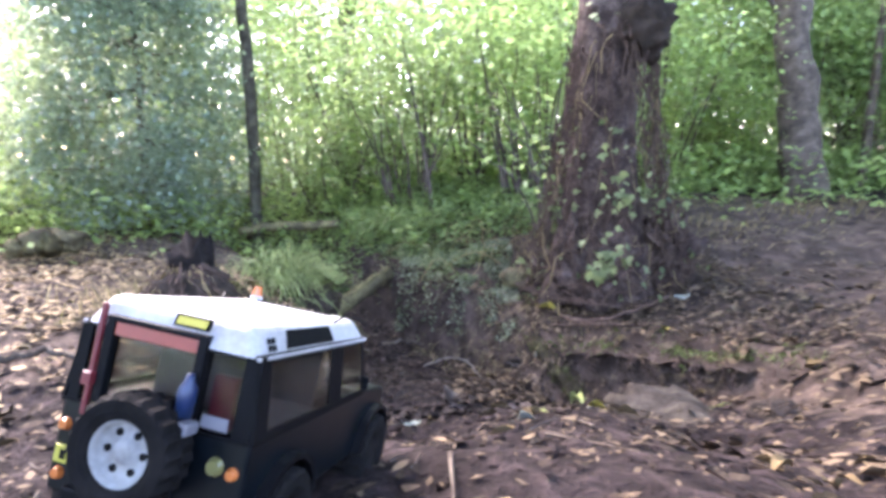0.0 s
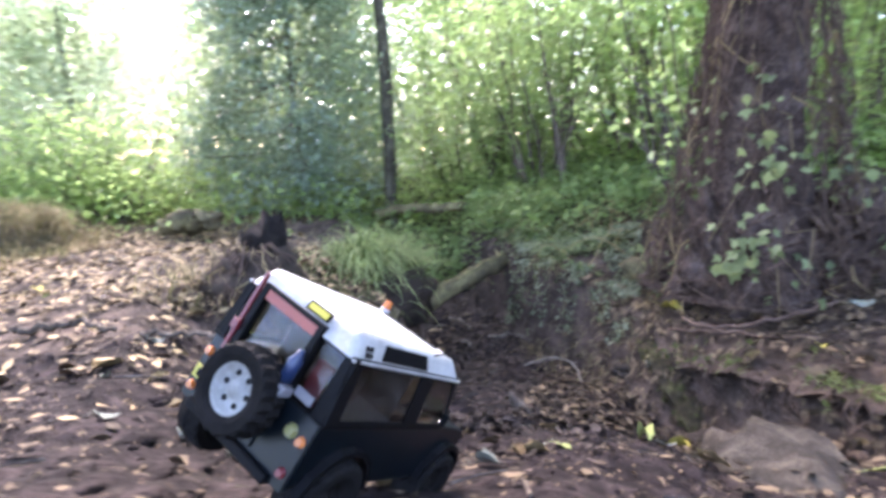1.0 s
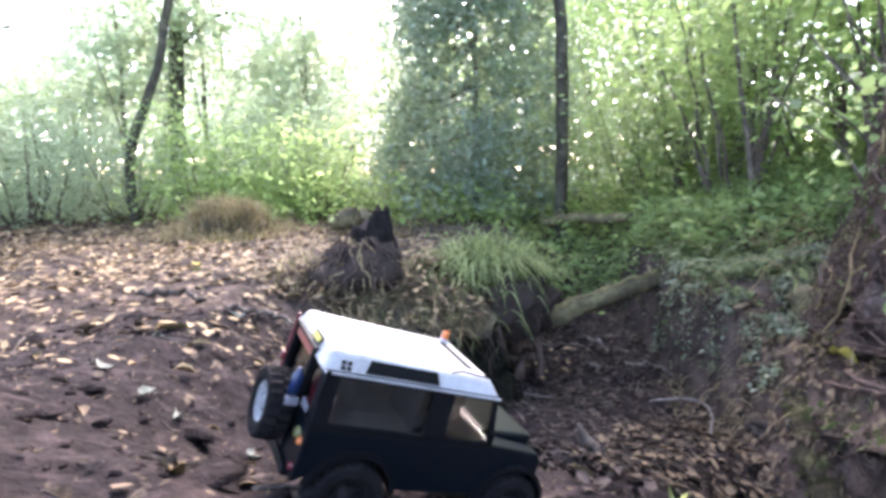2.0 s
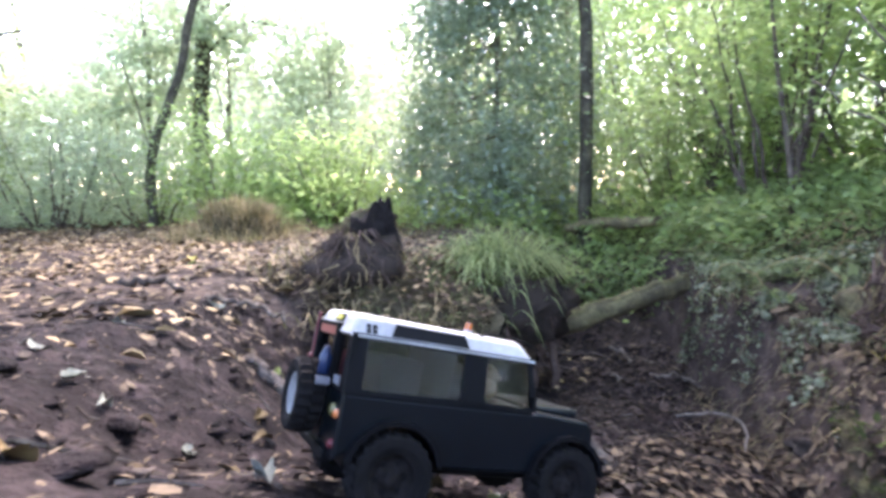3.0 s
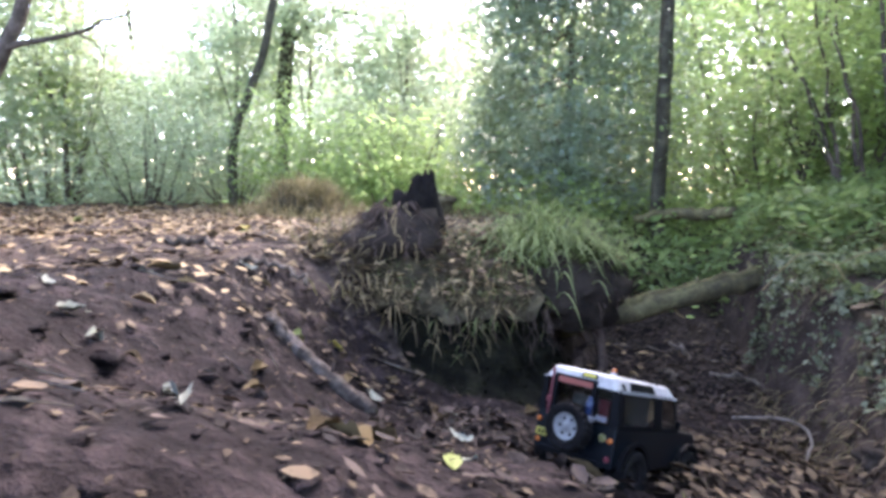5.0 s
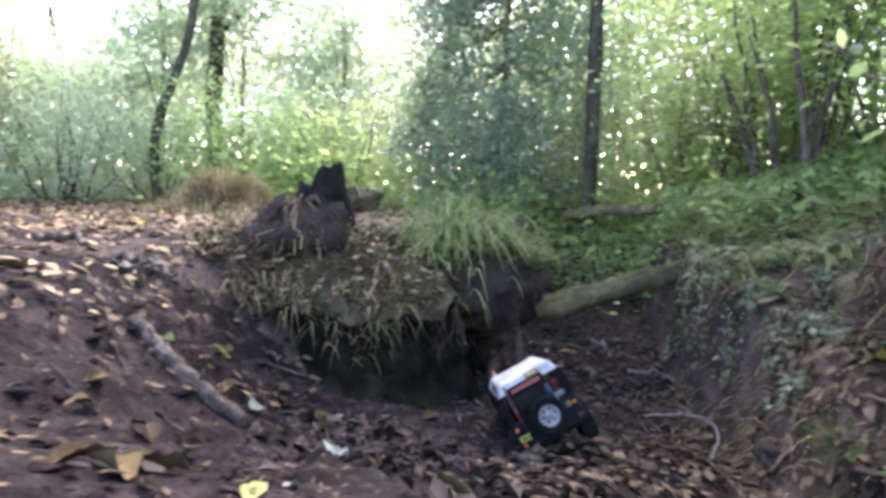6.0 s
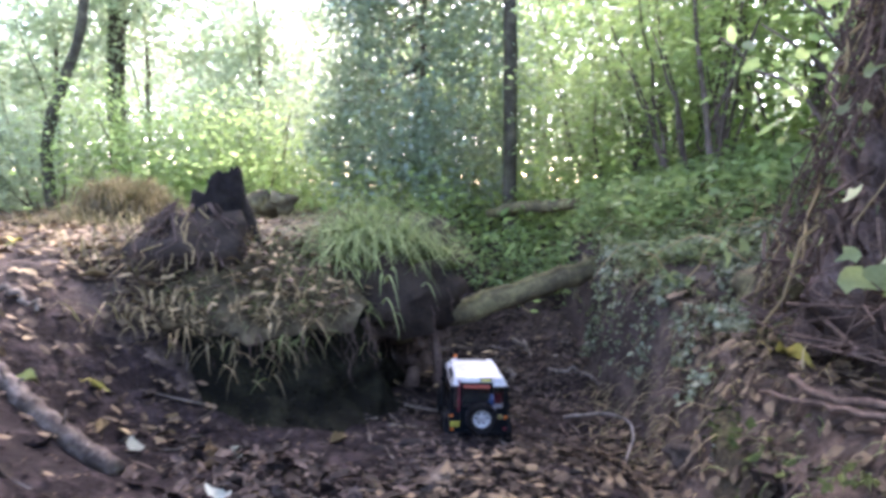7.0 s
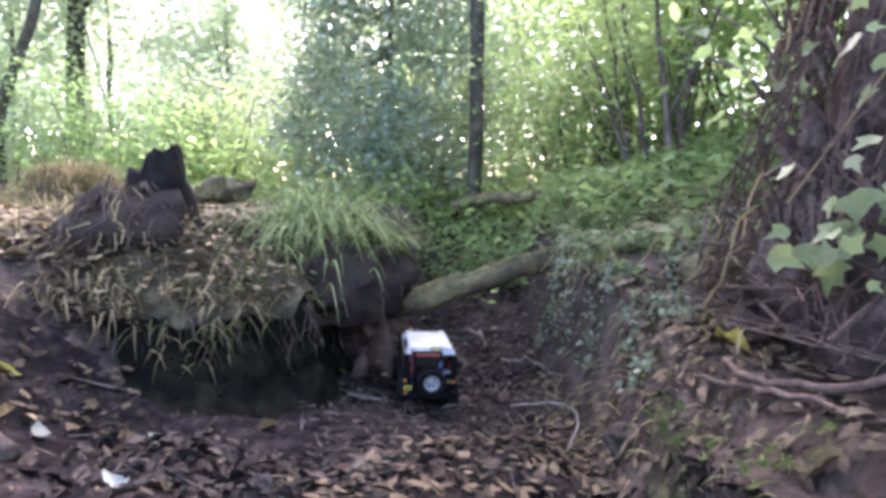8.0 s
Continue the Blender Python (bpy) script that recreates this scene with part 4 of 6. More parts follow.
        bmesh.ops.create_cone(bm, cap_ends=True, segments=14, radius1=r, radius2=r * 0.7, depth=0.004, matrix=Matrix.Translation((-0.18, y, z)) @ Matrix.Rotation(radians(-90), 4, "Y"))
        part("back_lamp", bm, mat, t, "round lamp lens")
    part("back_bumper", box_bm(-0.184, -0.172, -0.06, 0.06, 0.056, 0.066, 0.002), BLACK, t)
    part("front_bumper", box_bm(0.15, 0.163, -0.08, 0.08, 0.064, 0.079, 0.002), BLACK, t)
    part("grille", box_bm(0.15, 0.154, -0.04, 0.04, 0.082, 0.114, 0.001), BLACK, t)
    for s in (-1, 1):
        bm = bmesh.new()
        bmesh.ops.create_cone(bm, cap_ends=True, segments=14, radius1=0.009, radius2=0.008, depth=0.005, matrix=Matrix.Translation((0.153, s * 0.056, 0.103)) @ Matrix.Rotation(radians(90), 4, "Y"))
        part("headlamp", bm, RIM, t)
        part("axle", box_bm(-0.1165, -0.1085, -0.06 if s < 0 else 0.0, 0.0 if s < 0 else 0.06, 0.043, 0.051, 0.001), BLACK, t)
        part("wing_mirror", box_bm(0.05, 0.054, s * 0.082 - 0.004, s * 0.082 + 0.004, 0.132, 0.146, 0.001), BLACK, t)
    part("snorkel", box_bm(0.055, 0.062, 0.077, 0.083, 0.126, 0.193, 0.001), BLACK, t)
    # inside
    for y in (-0.035, 0.035):
        part("seat", box_bm(-0.03, 0.01, y - 0.02, y + 0.02, 0.112, 0.133, 0.004), SEAT, t)
        part("seat_back", box_bm(-0.045, -0.032, y - 0.02, y + 0.02, 0.112, 0.171, 0.005), SEAT, t)
    # added black panel keeps the white roof underside from brightening the cabin
    part("dimming_panel", box_bm(-0.172, 0.042, -0.066, 0.066, 0.1835, 0.1855, 0), BLACK, t, "black ceiling panel added to dim the cabin")
    part("bulkhead", box_bm(-0.052, -0.049, -0.066, 0.066, 0.128, 0.1835, 0.0005), SEAT, t, "grey partition behind the seats")
    part("load_floor", box_bm(-0.17, -0.05, -0.07, 0.07, 0.122, 0.128, 0.001), SEAT, t)
    part("load_box", box_bm(-0.125, -0.075, -0.035, 0.045, 0.128, 0.165, 0.003), SEAT, t, "grey load inside the cabin")
    bm = bmesh.new()
    for c, r in (((0.012, -0.035, 0.146), 0.014), ((0.016, -0.036, 0.162), 0.01), ((0.025, -0.037, 0.159), 0.005), ((0.011, -0.03, 0.171), 0.004), ((0.011, -0.042, 0.171), 0.004)):
        bmesh.ops.create_uvsphere(bm, u_segments=12, v_segments=8, radius=r, matrix=Matrix.Translation(c))
    part("plush_toy", bm, BEIGE, t, "beige plush toy on the driver's seat", True)
    # spare and running wheels
    wheel(t, "spare_wheel", pose(-0.2, -0.003, 0.111, 0, 0, 90) @ Matrix.Diagonal((0.87, 0.87, 0.87, 1)), 1, "knobbly spare wheel on the back door")
    wheels = [wheel(t, "wheel", pose(x, s * 0.074, TYRE_R), s, "knobbly muddy tyre", MUDDY_SHADED) for x in (-0.1125, 0.1125) for s in (-1, 1)]
    return t, wheels


TRUCK, WHEELS = truck()

# ---- bank, hummock, logs, sticks, roots ----


def hummock():
    base = np.array((-0.8, 2.68, -0.06))
    root = thing("grass_hummock", pose(*base), "overhanging tussock of long green grass on dark earth", "grass tussock")
    rng = np.random.default_rng(31)
    v, f = lump((0.04, -0.03, -0.06), (0.29, 0.18, 0.17), 4, 0.45, turn=radians(54), freq=2.6)
    piece("earth", mesh_of("earth", v, f, EARTH, True), root, "dark earth with hanging roots")
    v, f = lump((0.0, 0.02, 0.06), (0.27, 0.17, 0.09), 5, 0.3, turn=radians(54))
    piece("moss", mesh_of("moss", v, f, MOSS, True), root, "green moss")
    feet, ways, ls = [], [], []
    u, w = np.array((0.59, 0.81, 0)), np.array((0.81, -0.59, 0))
    for n in range(760):
        a, b = rng.normal(-0.02, 0.1), rng.normal(0.03, 0.07)
        feet.append(u * a + w * b + (0, 0, 0.14 - 1.2 * (a * a + b * b * 2)))
        ways.append(u * (a * 3.5 + rng.normal(0, 0.4)) + w * (b * 4 + 0.2 + rng.normal(0, 0.35)) + (0, 0, 0.9))
        ls.append(rng.uniform(0.12, 0.34))
    tagged(piece("grass", blades("grass", feet, ways, ls, 0.0042, 1.0, GRASS, 3, 7), root, "long arching green grass"), kind="stuff")
    for n in range(48):
        a = rng.uniform(-0.22, 0.24)
        p = u * a + w * rng.uniform(0.08, 0.16) + (0, 0, -0.03)
        l = rng.uniform(0.08, 0.26)
        piece("hanging_root", mesh_of("hanging_root", *tube(bend([p, p + (0.01, 0, -l / 2), p + w * rng.uniform(-0.05, 0.05) + (0, 0, -l)], 6, 0.008, n), (0.004, 0.0015), 4), ROOT), root)
    for n, (p, q, r) in enumerate([(0.13, 0.1, 0.03), (0.18, 0.22, 0.025)]):
        v, f = tube(bend([u * p + w * 0.1 + (0, 0, -0.05), u * (p + 0.01) + w * 0.12 + (0, 0, -0.2), u * q + w * 0.14 + (0, 0, -0.4)], 9, 0.01, 3 + n), (r, r * 0.6, r), 7, 0.2)
        piece("hanging_root", mesh_of("hanging_root", v, f, ROOT, True), root, "thick brown root reaching the gully floor")
    p = u * 0.03
    piece("tall_stalk", mesh_of("tall_stalk", *tube(bend([p + (0, 0, 0.08), p + (0.03, 0.05, 0.22), p + u * 0.08 + (0, 0, 0.33)], 7), (0.0022, 0.001), 4), DRYGRASS), root)


hummock()


def limb(name, label, category, pts, radii, material, seed, sides=10, wobble=0.006, rough=0.08, knots=0, kind="", moss=None):
    """A log, stick or root lying along pts."""
    base = np.array(pts[0], float)
    root = thing(name, pose(*base), label, category, kind=kind)
    path = bend(np.array(pts) - base, 18, wobble, seed)
    lots = [tube(path, radii, sides, rough, seed)]
    rng = np.random.default_rng(seed)
    for k in range(knots):
        p = path[rng.integers(3, 15)]
        lots.append(tube([p, p + rng.normal(0, 1, 3) * (0.03, 0.03, 0.02) + (0, 0, radii[0] * 1.3)], (radii[0] * 0.3, radii[0] * 0.12), 5))
    piece("wood", mesh_of("wood", *joined(lots), material, True), root)
    if moss:
        v, f = tube(path[2:-2] + (0, 0, radii[0] * 0.42), [r * 0.72 for r in radii], sides, 0.16, seed + 9)
        piece("moss_cover", mesh_of("moss_cover", v, f, moss, True), root, "green moss along the top")
    return root


limb("fallen_log", "mossy fallen log lying across the gully", "log", [(-0.82, 2.68, -0.31), (-0.6, 3.02, -0.2), (-0.4, 3.34, -0.11), (-0.24, 3.6, -0.06)], (0.046, 0.044, 0.042), MOSSWOOD, 41, 14, 0.006, 0.07, 2, moss=LOG_MOSS)
limb("far_log", "mossy dead trunk lying behind the gully", "log", [(-1.55, 4.3, 0.07), (-1.25, 4.2, 0.13), (-1.0, 4.13, 0.13), (-0.74, 4.04, 0.16)], (0.03, 0.036, 0.03), MOSSWOOD, 42, 12, 0.006, 0.08, 2, moss=LOG_MOSS)
limb("broken_log", "broken mossy log with a dark rotten end", "log", [(-2.3, 2.95, 0.14), (-2.16, 3.03, 0.18), (-2.02, 3.12, 0.19)], (0.04, 0.06, 0.05), MOSSWOOD, 43, 14, 0.014, 0.35, 0, moss=LOG_MOSS)
limb("stick", "grey-brown barked stick lying on the mud", "stick", [(x, y, ground_z(x, y) + 0.012) for x, y in ((-0.65, 1.53), (-0.55, 1.565), (-0.43, 1.61), (-0.33, 1.66))], (0.018, 0.02, 0.018), STICK_BARK, 44, 14, 0.003, 0.1, 4)
limb("bark_slab", "dark wet slab of bark on the gully floor", "bark", [(-0.21, 2.14, -0.345), (-0.16, 2.26, -0.36), (-0.1, 2.4, -0.395)], (0.012, 0.026, 0.014), ROT, 45, 8, 0.003, 0.1)
limb("looped_root", "thin pale root arching in a loop over the mud", "root", [(-0.1, 2.83, -0.45), (-0.02, 2.89, -0.43), (0.06, 2.9, -0.42), (0.13, 2.83, -0.42), (0.16, 2.74, -0.43), (0.19, 2.62, -0.44), (0.2, 2.52, -0.43)], (0.005, 0.0042, 0.003), PALE_ROOT, 46, 6, 0.002)
limb("thin_root", "thin pale root lying on the wet mud", "root", [(-0.06, 2.36, -0.385), (-0.03, 2.32, -0.375), (0.04, 2.31, -0.37), (0.11, 2.29, -0.365), (0.2, 2.26, -0.36)], (0.0045, 0.003), PALE_ROOT, 47, 5, 0.002)
limb("bank_root", "thick brown root running over the bank", "root", [(0.55, 2.56, -0.1), (0.6, 2.46, -0.1), (0.7, 2.42, -0.08), (0.85, 2.4, -0.03), (1.0, 2.45, 0.02)], (0.006, 0.008, 0.005), ROOT, 48, 8, 0.004)
limb("bank_root", "thin brown root curving along the lip of the bank", "root", [(0.5, 2.55, -0.14), (0.65, 2.42, -0.1), (0.78, 2.33, -0.08), (0.92, 2.3, -0.06)], (0.004, 0.006, 0.003), ROOT, 49, 7, 0.004)
for n, (a, b, r) in enumerate([((-0.8, 2.95, -0.4), (-0.52, 3.22, -0.4), 0.007), ((-0.62, 3.3, -0.4), (-0.45, 3.18, -0.42), 0.01), ((-0.35, 3.15, -0.43), (-0.12, 3.1, -0.42), 0.009),
                               ((-0.5, 3.05, -0.44), (-0.38, 2.95, -0.44), 0.007), ((-0.95, 1.55, 0.06), (-0.62, 1.62, 0.02), 0.009), ((-1.25, 1.4, 0.09), (-0.98, 1.5, 0.085), 0.012), ((0.05, 2.95, -0.45), (0.25, 2.85, -0.43), 0.006)]):
    m = ((np.array(a) + b) / 2 + (0.01, 0.02, 0.012)).tolist()
    limb("twig", "dead brown twig lying on the ground", "twig", [a, m, b], (r, r * 0.8, r * 0.5), DEADWOOD, 60 + n, 6, 0.006, 0.1)


def stone(name, label, centre, size, seed, material=ROCK, turn=0.0, rough=0.35):
    base = np.array(centre)
    v, f = lump((0, 0, 0), size, seed, rough, 16, 26, turn)
    ob = piece(name, mesh_of(name, v, f, material, True))
    ob.matrix_basis = pose(*base)
    return tagged(ob, label, "stone")


stone("boulder", "grey-brown weathered boulder under the bank", (0.77, 1.66, -0.28), (0.4, 0.19, 0.15), 5, turn=1.85, rough=0.4)
stone("bank_boulder", "mossy rounded boulder half sunk in the bank", (0.4, 3.02, -0.02), (0.09, 0.07, 0.06), 7, MOSSWOOD)
for n, (x, y, s) in enumerate([(0.95, 1.52, 0.05), (0.62, 2.2, 0.06), (0.35, 2.62, 0.05)]):
    stone("clod", "dark clod of earth fallen from the bank", (x, y, ground_z(x, y) + s * 0.1), (s * 1.3, s, s * 0.7), 20 + n, EARTH, n, 0.5)


def mossy_root():
    """A root grown over with moss, sunk in the face of the bank."""
    base = np.array((0.53, 2.43, -0.3))
    root = thing("mossy_root", pose(*base), "thick moss-grown root sunk in the face of the bank", "root")
    rng = np.random.default_rng(83)
    way = bend([(-0.12, 0.24, 0.07), (-0.06, 0.1, 0.04), (0.0, -0.02, -0.01), (0.07, -0.14, -0.08), (0.12, -0.24, -0.16)], 30)
    verts, sides = [], 26
    for i, p in enumerate(way):
        r = float(np.interp(i / 29, [0, 0.3, 0.7, 1], [0.02, 0.042, 0.052, 0.04]))
        for k in range(sides):
            w = 2 * math.pi * k / sides
            d = Vector((math.cos(w) * 1.5, i * 0.22, math.sin(w) * 1.5))
            q = r * (1 + 0.5 * noise.noise(d * 1.3) + 0.25 * noise.noise(d * 4.0) + 0.12 * noise.noise(d * 9.0))
            verts.append((p[0] + q * math.cos(w), p[1] + 0.3 * q * math.sin(w), p[2] + q * math.sin(w)))
    faces = [(i * sides + k, i * sides + (k + 1) % sides, (i + 1) * sides + (k + 1) % sides, (i + 1) * sides + k) for i in range(29) for k in range(sides)]
    piece("wood", mesh_of("wood", verts, faces, ROOT_MOSS, True), root, "brown root under patchy moss")
    pts = np.array(verts)[rng.integers(0, len(verts), 900)] + rng.normal(0, 0.006, (900, 3))
    tagged(piece("moss_cover", leaf_mesh("moss_cover", pts, rng.uniform(0.008, 0.02, 900), MOSS, "oval", 0.3, 0.3, 84), root, "tufts of green moss"), kind="stuff")


mossy_root()


def shard():
    base = (0.02, 2.08, ground_z(0.02, 2.08) - 0.02)
    root = thing("wood_shard", pose(*base), "pale pointed splinter of dead wood standing in the mud", "wood")
    v, f = tube([(0.055, 0, -0.01), (0.028, 0, 0.03), (0, 0, 0.07), (-0.013, 0, 0.105)], (0.045, 0.032, 0.016, 0.003), 8, 0.2, 5)
    piece("wood", mesh_of("wood", v, f, DEADWOOD, True), root)
    return root


SHARD = shard()


LIP_Y = [1.75, 1.9, 2.06, 2.2, 2.35, 2.5, 2.75]
LIP_X = [-1.0, -0.8, -0.67, -0.54, -0.52, -0.62, -0.86]
FOOT_Y = [1.75, 1.9, 2.05, 2.2, 2.4, 2.6, 2.8]
FOOT_X = [-0.7, -0.46, -0.29, -0.25, -0.37, -0.55, -0.7]


def lip_edge(y):
    return float(np.interp(y, LIP_Y, LIP_X)) + 0.09 * noise.noise(Vector((y * 6, 1, 5))) + 0.045 * noise.noise(Vector((y * 19, 4, 5)))


def sheet(rows, cols):
    return [(i * cols + j, i * cols + j + 1, (i + 1) * cols + j + 1, (i + 1) * cols + j) for i in range(rows - 1) for j in range(cols - 1)]


def turf_lip():
    """The lip of turf on the bank, and the mossy face below it, coloured dark for shade, that runs out to the gully
    floor.
    """
    rows, cols, down = 70, 14, 18
    top, face = [], []
    for i in range(rows):
        y = 1.75 + 1.05 * i / (rows - 1)
        edge = lip_edge(y)
        back = edge - 0.45
        for j in range(cols):
            v = j / (cols - 1)
            x = back + (edge - back) * v
            z = 0.085 - (0.2 + 0.1 * noise.noise(Vector((y * 5, 6, 2))) + 0.05 * noise.noise(Vector((y * 17, 2, 2)))) * v ** 1.8 + 0.03 * noise.noise(Vector((x * 9, y * 9, 3))) + 0.018 * noise.noise(Vector((x * 30, y * 30, 1)))
            top.append((x, y, z - (0.07 if j == 0 else 0)))
        x0, _, z0 = top[-1]
        foot = float(np.interp(y, FOOT_Y, FOOT_X)) + 0.04 * noise.noise(Vector((y * 8, 2, 9)))
        low = float(land(foot, y)) - 0.05
        for j in range(down):
            v = j / (down - 1)
            x = x0 - 0.022 * math.sin(math.pi * min(v * 2.2, 1)) + (foot - x0) * v ** 1.9 + 0.05 * noise.noise(Vector((y * 8, v * 4, 2))) * min(1, v * 4) + 0.022 * noise.noise(Vector((y * 26, v * 11, 4)))
            face.append((x, y, z0 - 0.004 + (low - z0) * v))
    ob = piece("turf_lip", mesh_of("turf_lip", top, sheet(rows, cols), TURF, True))
    tagged(ob, "mossy turf and dead grass on the lip of the bank", "turf", kind="structure")
    ob = piece("bank_face", mesh_of("bank_face", face, sheet(rows, down), SHADED_BANK_MOSS, True))
    tagged(ob, "mossy earth of the hollowed bank, colour darkened for shade", "bank", kind="structure")
    rng = np.random.default_rng(36)
    for name, label, n, y0, y1, deep, paint, long in (("hanging_straw", "withered straw hanging down the face of the bank", 90, 1.78, 2.25, 12, DRYGRASS, 0.12), ("hanging_grass", "dark green grass hanging down the face of the bank", 60, 2.05, 2.6, 9, DARK_GRASS, 0.09)):
        feet, ways, ls = [], [], []
        while len(feet) < n:
            i = int(rng.integers(rows))
            p = face[i * down + int(rng.integers(0, deep) * rng.uniform())]
            if not y0 < p[1] < y1 or noise.noise(Vector((p[1] * 10, p[2] * 6, 2))) < -0.05:
                continue
            feet.append(p)
            ways.append((0.7 + rng.normal(0, 0.5), -0.4 + rng.normal(0, 0.7), rng.uniform(-0.5, 0.5)))
            ls.append(rng.uniform(0.3, 1.0) * long)
        ob = piece(name, blades(name, feet, ways, ls, 0.0026, 1.4, paint, 11, 5))
        tagged(ob, label, "grass", kind="stuff")
    pts = []
    while len(pts) < 1300:
        p = face[int(rng.integers(len(face)))]
        if noise.noise(Vector((p[1] * 6, p[2] * 9, 7))) > -0.1 or p[2] > -0.2:
            pts.append((p[0] + rng.uniform(0.0, 0.025), p[1] + rng.normal(0, 0.01), p[2] + rng.normal(0, 0.012)))
    ob = piece("moss_tufts", leaf_mesh("moss_tufts", pts, rng.uniform(0.008, 0.022, len(pts)), SHADED_BANK_MOSS, "oval", 0.3, 0.2, 92))
    tagged(ob, "green moss tufts down the face of the bank, darkened for shade", "moss", kind="stuff")
    lots = []
    for n in range(26):
        y = rng.uniform(1.85, 2.5)
        x, l = lip_edge(y), rng.uniform(0.08, 0.22)
        z = -0.12
        lots.append(tube(bend([(x, y, z), (x + 0.02, y, z - l / 2), (x + rng.uniform(0, 0.06), y + rng.normal(0, 0.03), z - l)], 6, 0.008, n), (0.002, 0.0008), 4))
    ob = piece("hanging_roots", mesh_of("hanging_roots", *joined(lots), ROOT))
    tagged(ob, "thin dead roots hanging from the turf", "roots", kind="stuff")


turf_lip()


def slope(x, y):
    e = 0.03
    n = np.array(((ground_z(x - e, y) - ground_z(x + e, y)) / (2 * e), (ground_z(x, y - e) - ground_z(x, y + e)) / (2 * e), 1.0))
    return n / np.linalg.norm(n)


LEDGE = [(0.5, 2.44, -0.2), (0.58, 2.34, -0.15), (0.7, 2.22, -0.12), (0.93, 1.95, -0.07), (1.1, 1.76, -0.02), (1.18, 1.56, 0.0), (1.25, 1.35, 0.04), (1.3, 1.1, 0.08)]


def bank_ledge():
    """The mossy, undercut ledge of soil along the other bank."""
    way = bend(LEDGE, 60)
    rows, cols, down = len(way), 10, 12
    top, face = [], []
    for i, (x, y, z) in enumerate(way):
        d = way[min(i + 1, rows - 1)] - way[max(i - 1, 0)]
        out = np.array((-d[1], d[0])) / np.linalg.norm(d[:2])
        out = out if out[0] < 0 else -out
        push = 0.09 * noise.noise(Vector((i * 0.3, 3, 1))) + 0.035 * noise.noise(Vector((i * 1.1, 7, 1)))
        fade = min(1, i / 6, (rows - 1 - i) / 6)
        for j in range(cols):
            v = j / (cols - 1)
            px, py = x + out[0] * (push - 0.3 * (1 - v)), y + out[1] * (push - 0.3 * (1 - v))
            g = ground_z(px, py)
            edge = z - 0.05 * v ** 3 + 0.025 * noise.noise(Vector((px * 11, py * 11, 2)))
            top.append((px, py, (g - 0.02) * (1 - v) + max(edge, g + 0.02) * v if fade > 0 else g - 0.05))
        ex, ey, ez = top[-1]
        for j in range(down):
            v = j / (down - 1)
            deep = (0.02 + 0.18 * float(smooth01(2.5, 2.25, ey))) * math.sin(math.pi * min(1, v * 1.1)) * fade + 0.04 * noise.noise(Vector((i * 0.4, v * 3, 5)))
            px, py = ex - out[0] * deep, ey - out[1] * deep
            face.append((px, py, ez + (ground_z(ex, ey) - 0.06 - ez) * v))
    ob = piece("bank_ledge", mesh_of("bank_ledge", top, sheet(rows, cols), SOIL, True))
    tagged(ob, "brown mossy soil on the ledge of the bank", "bank", kind="structure")
    # darker earth than the ledge soil deepens the shade of the undercut
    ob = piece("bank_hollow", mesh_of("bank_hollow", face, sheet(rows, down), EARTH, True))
    tagged(ob, "crumbling earth under the ledge of the bank, darkened for shade", "bank", kind="structure")
    rng = np.random.default_rng(66)
    lots = []
    for n in range(70):
        x, y, z = way[int(rng.integers(4, rows - 4))]
        l = rng.uniform(0.05, 0.16)
        lots.append(tube(bend([(x, y, z - 0.04), (x - 0.02, y - 0.01, z - l / 2 - 0.03), (x + rng.normal(0, 0.03), y + rng.normal(0, 0.03), z - l - 0.03)], 6, 0.008, n), (0.003, 0.001), 4))
    ob = piece("hanging_roots", mesh_of("hanging_roots", *joined(lots), ROOT))
    tagged(ob, "thin roots hanging below the ledge of the bank", "roots", kind="stuff")
    feet, ways, ls, pts = [], [], [], []
    for n in range(900):
        x, y, z = way[int(rng.integers(0, 38))]
        x, y = x + rng.normal(0.03, 0.06), y + rng.normal(0.03, 0.05)
        if noise.noise(Vector((x * 7, y * 7, 3))) < -0.05:
            continue
        p = (x, y, max(ground_z(x, y), z - 0.03) + 0.015)
        if n % 2:
            feet.append(p)
            ways.append((-0.6 + rng.normal(0, 0.6), -0.4 + rng.normal(0, 0.6), rng.uniform(0, 0.7)))
            ls.append(rng.uniform(0.015, 0.05))
        else:
            pts.append(p)
    ob = piece("ledge_grass", blades("ledge_grass", feet, ways, ls, 0.0018, 1.2, DARK_GRASS, 12, 4))
    tagged(ob, "short green grass on the ledge of the bank", "grass", kind="stuff")
    ob = piece("ledge_moss", leaf_mesh("ledge_moss", pts, rng.uniform(0.012, 0.03, len(pts)), MOSS, "oval", 0.4, 0.2, 96))
    tagged(ob, "moss and small weeds on the ledge of the bank", "moss", kind="stuff")


bank_ledge()


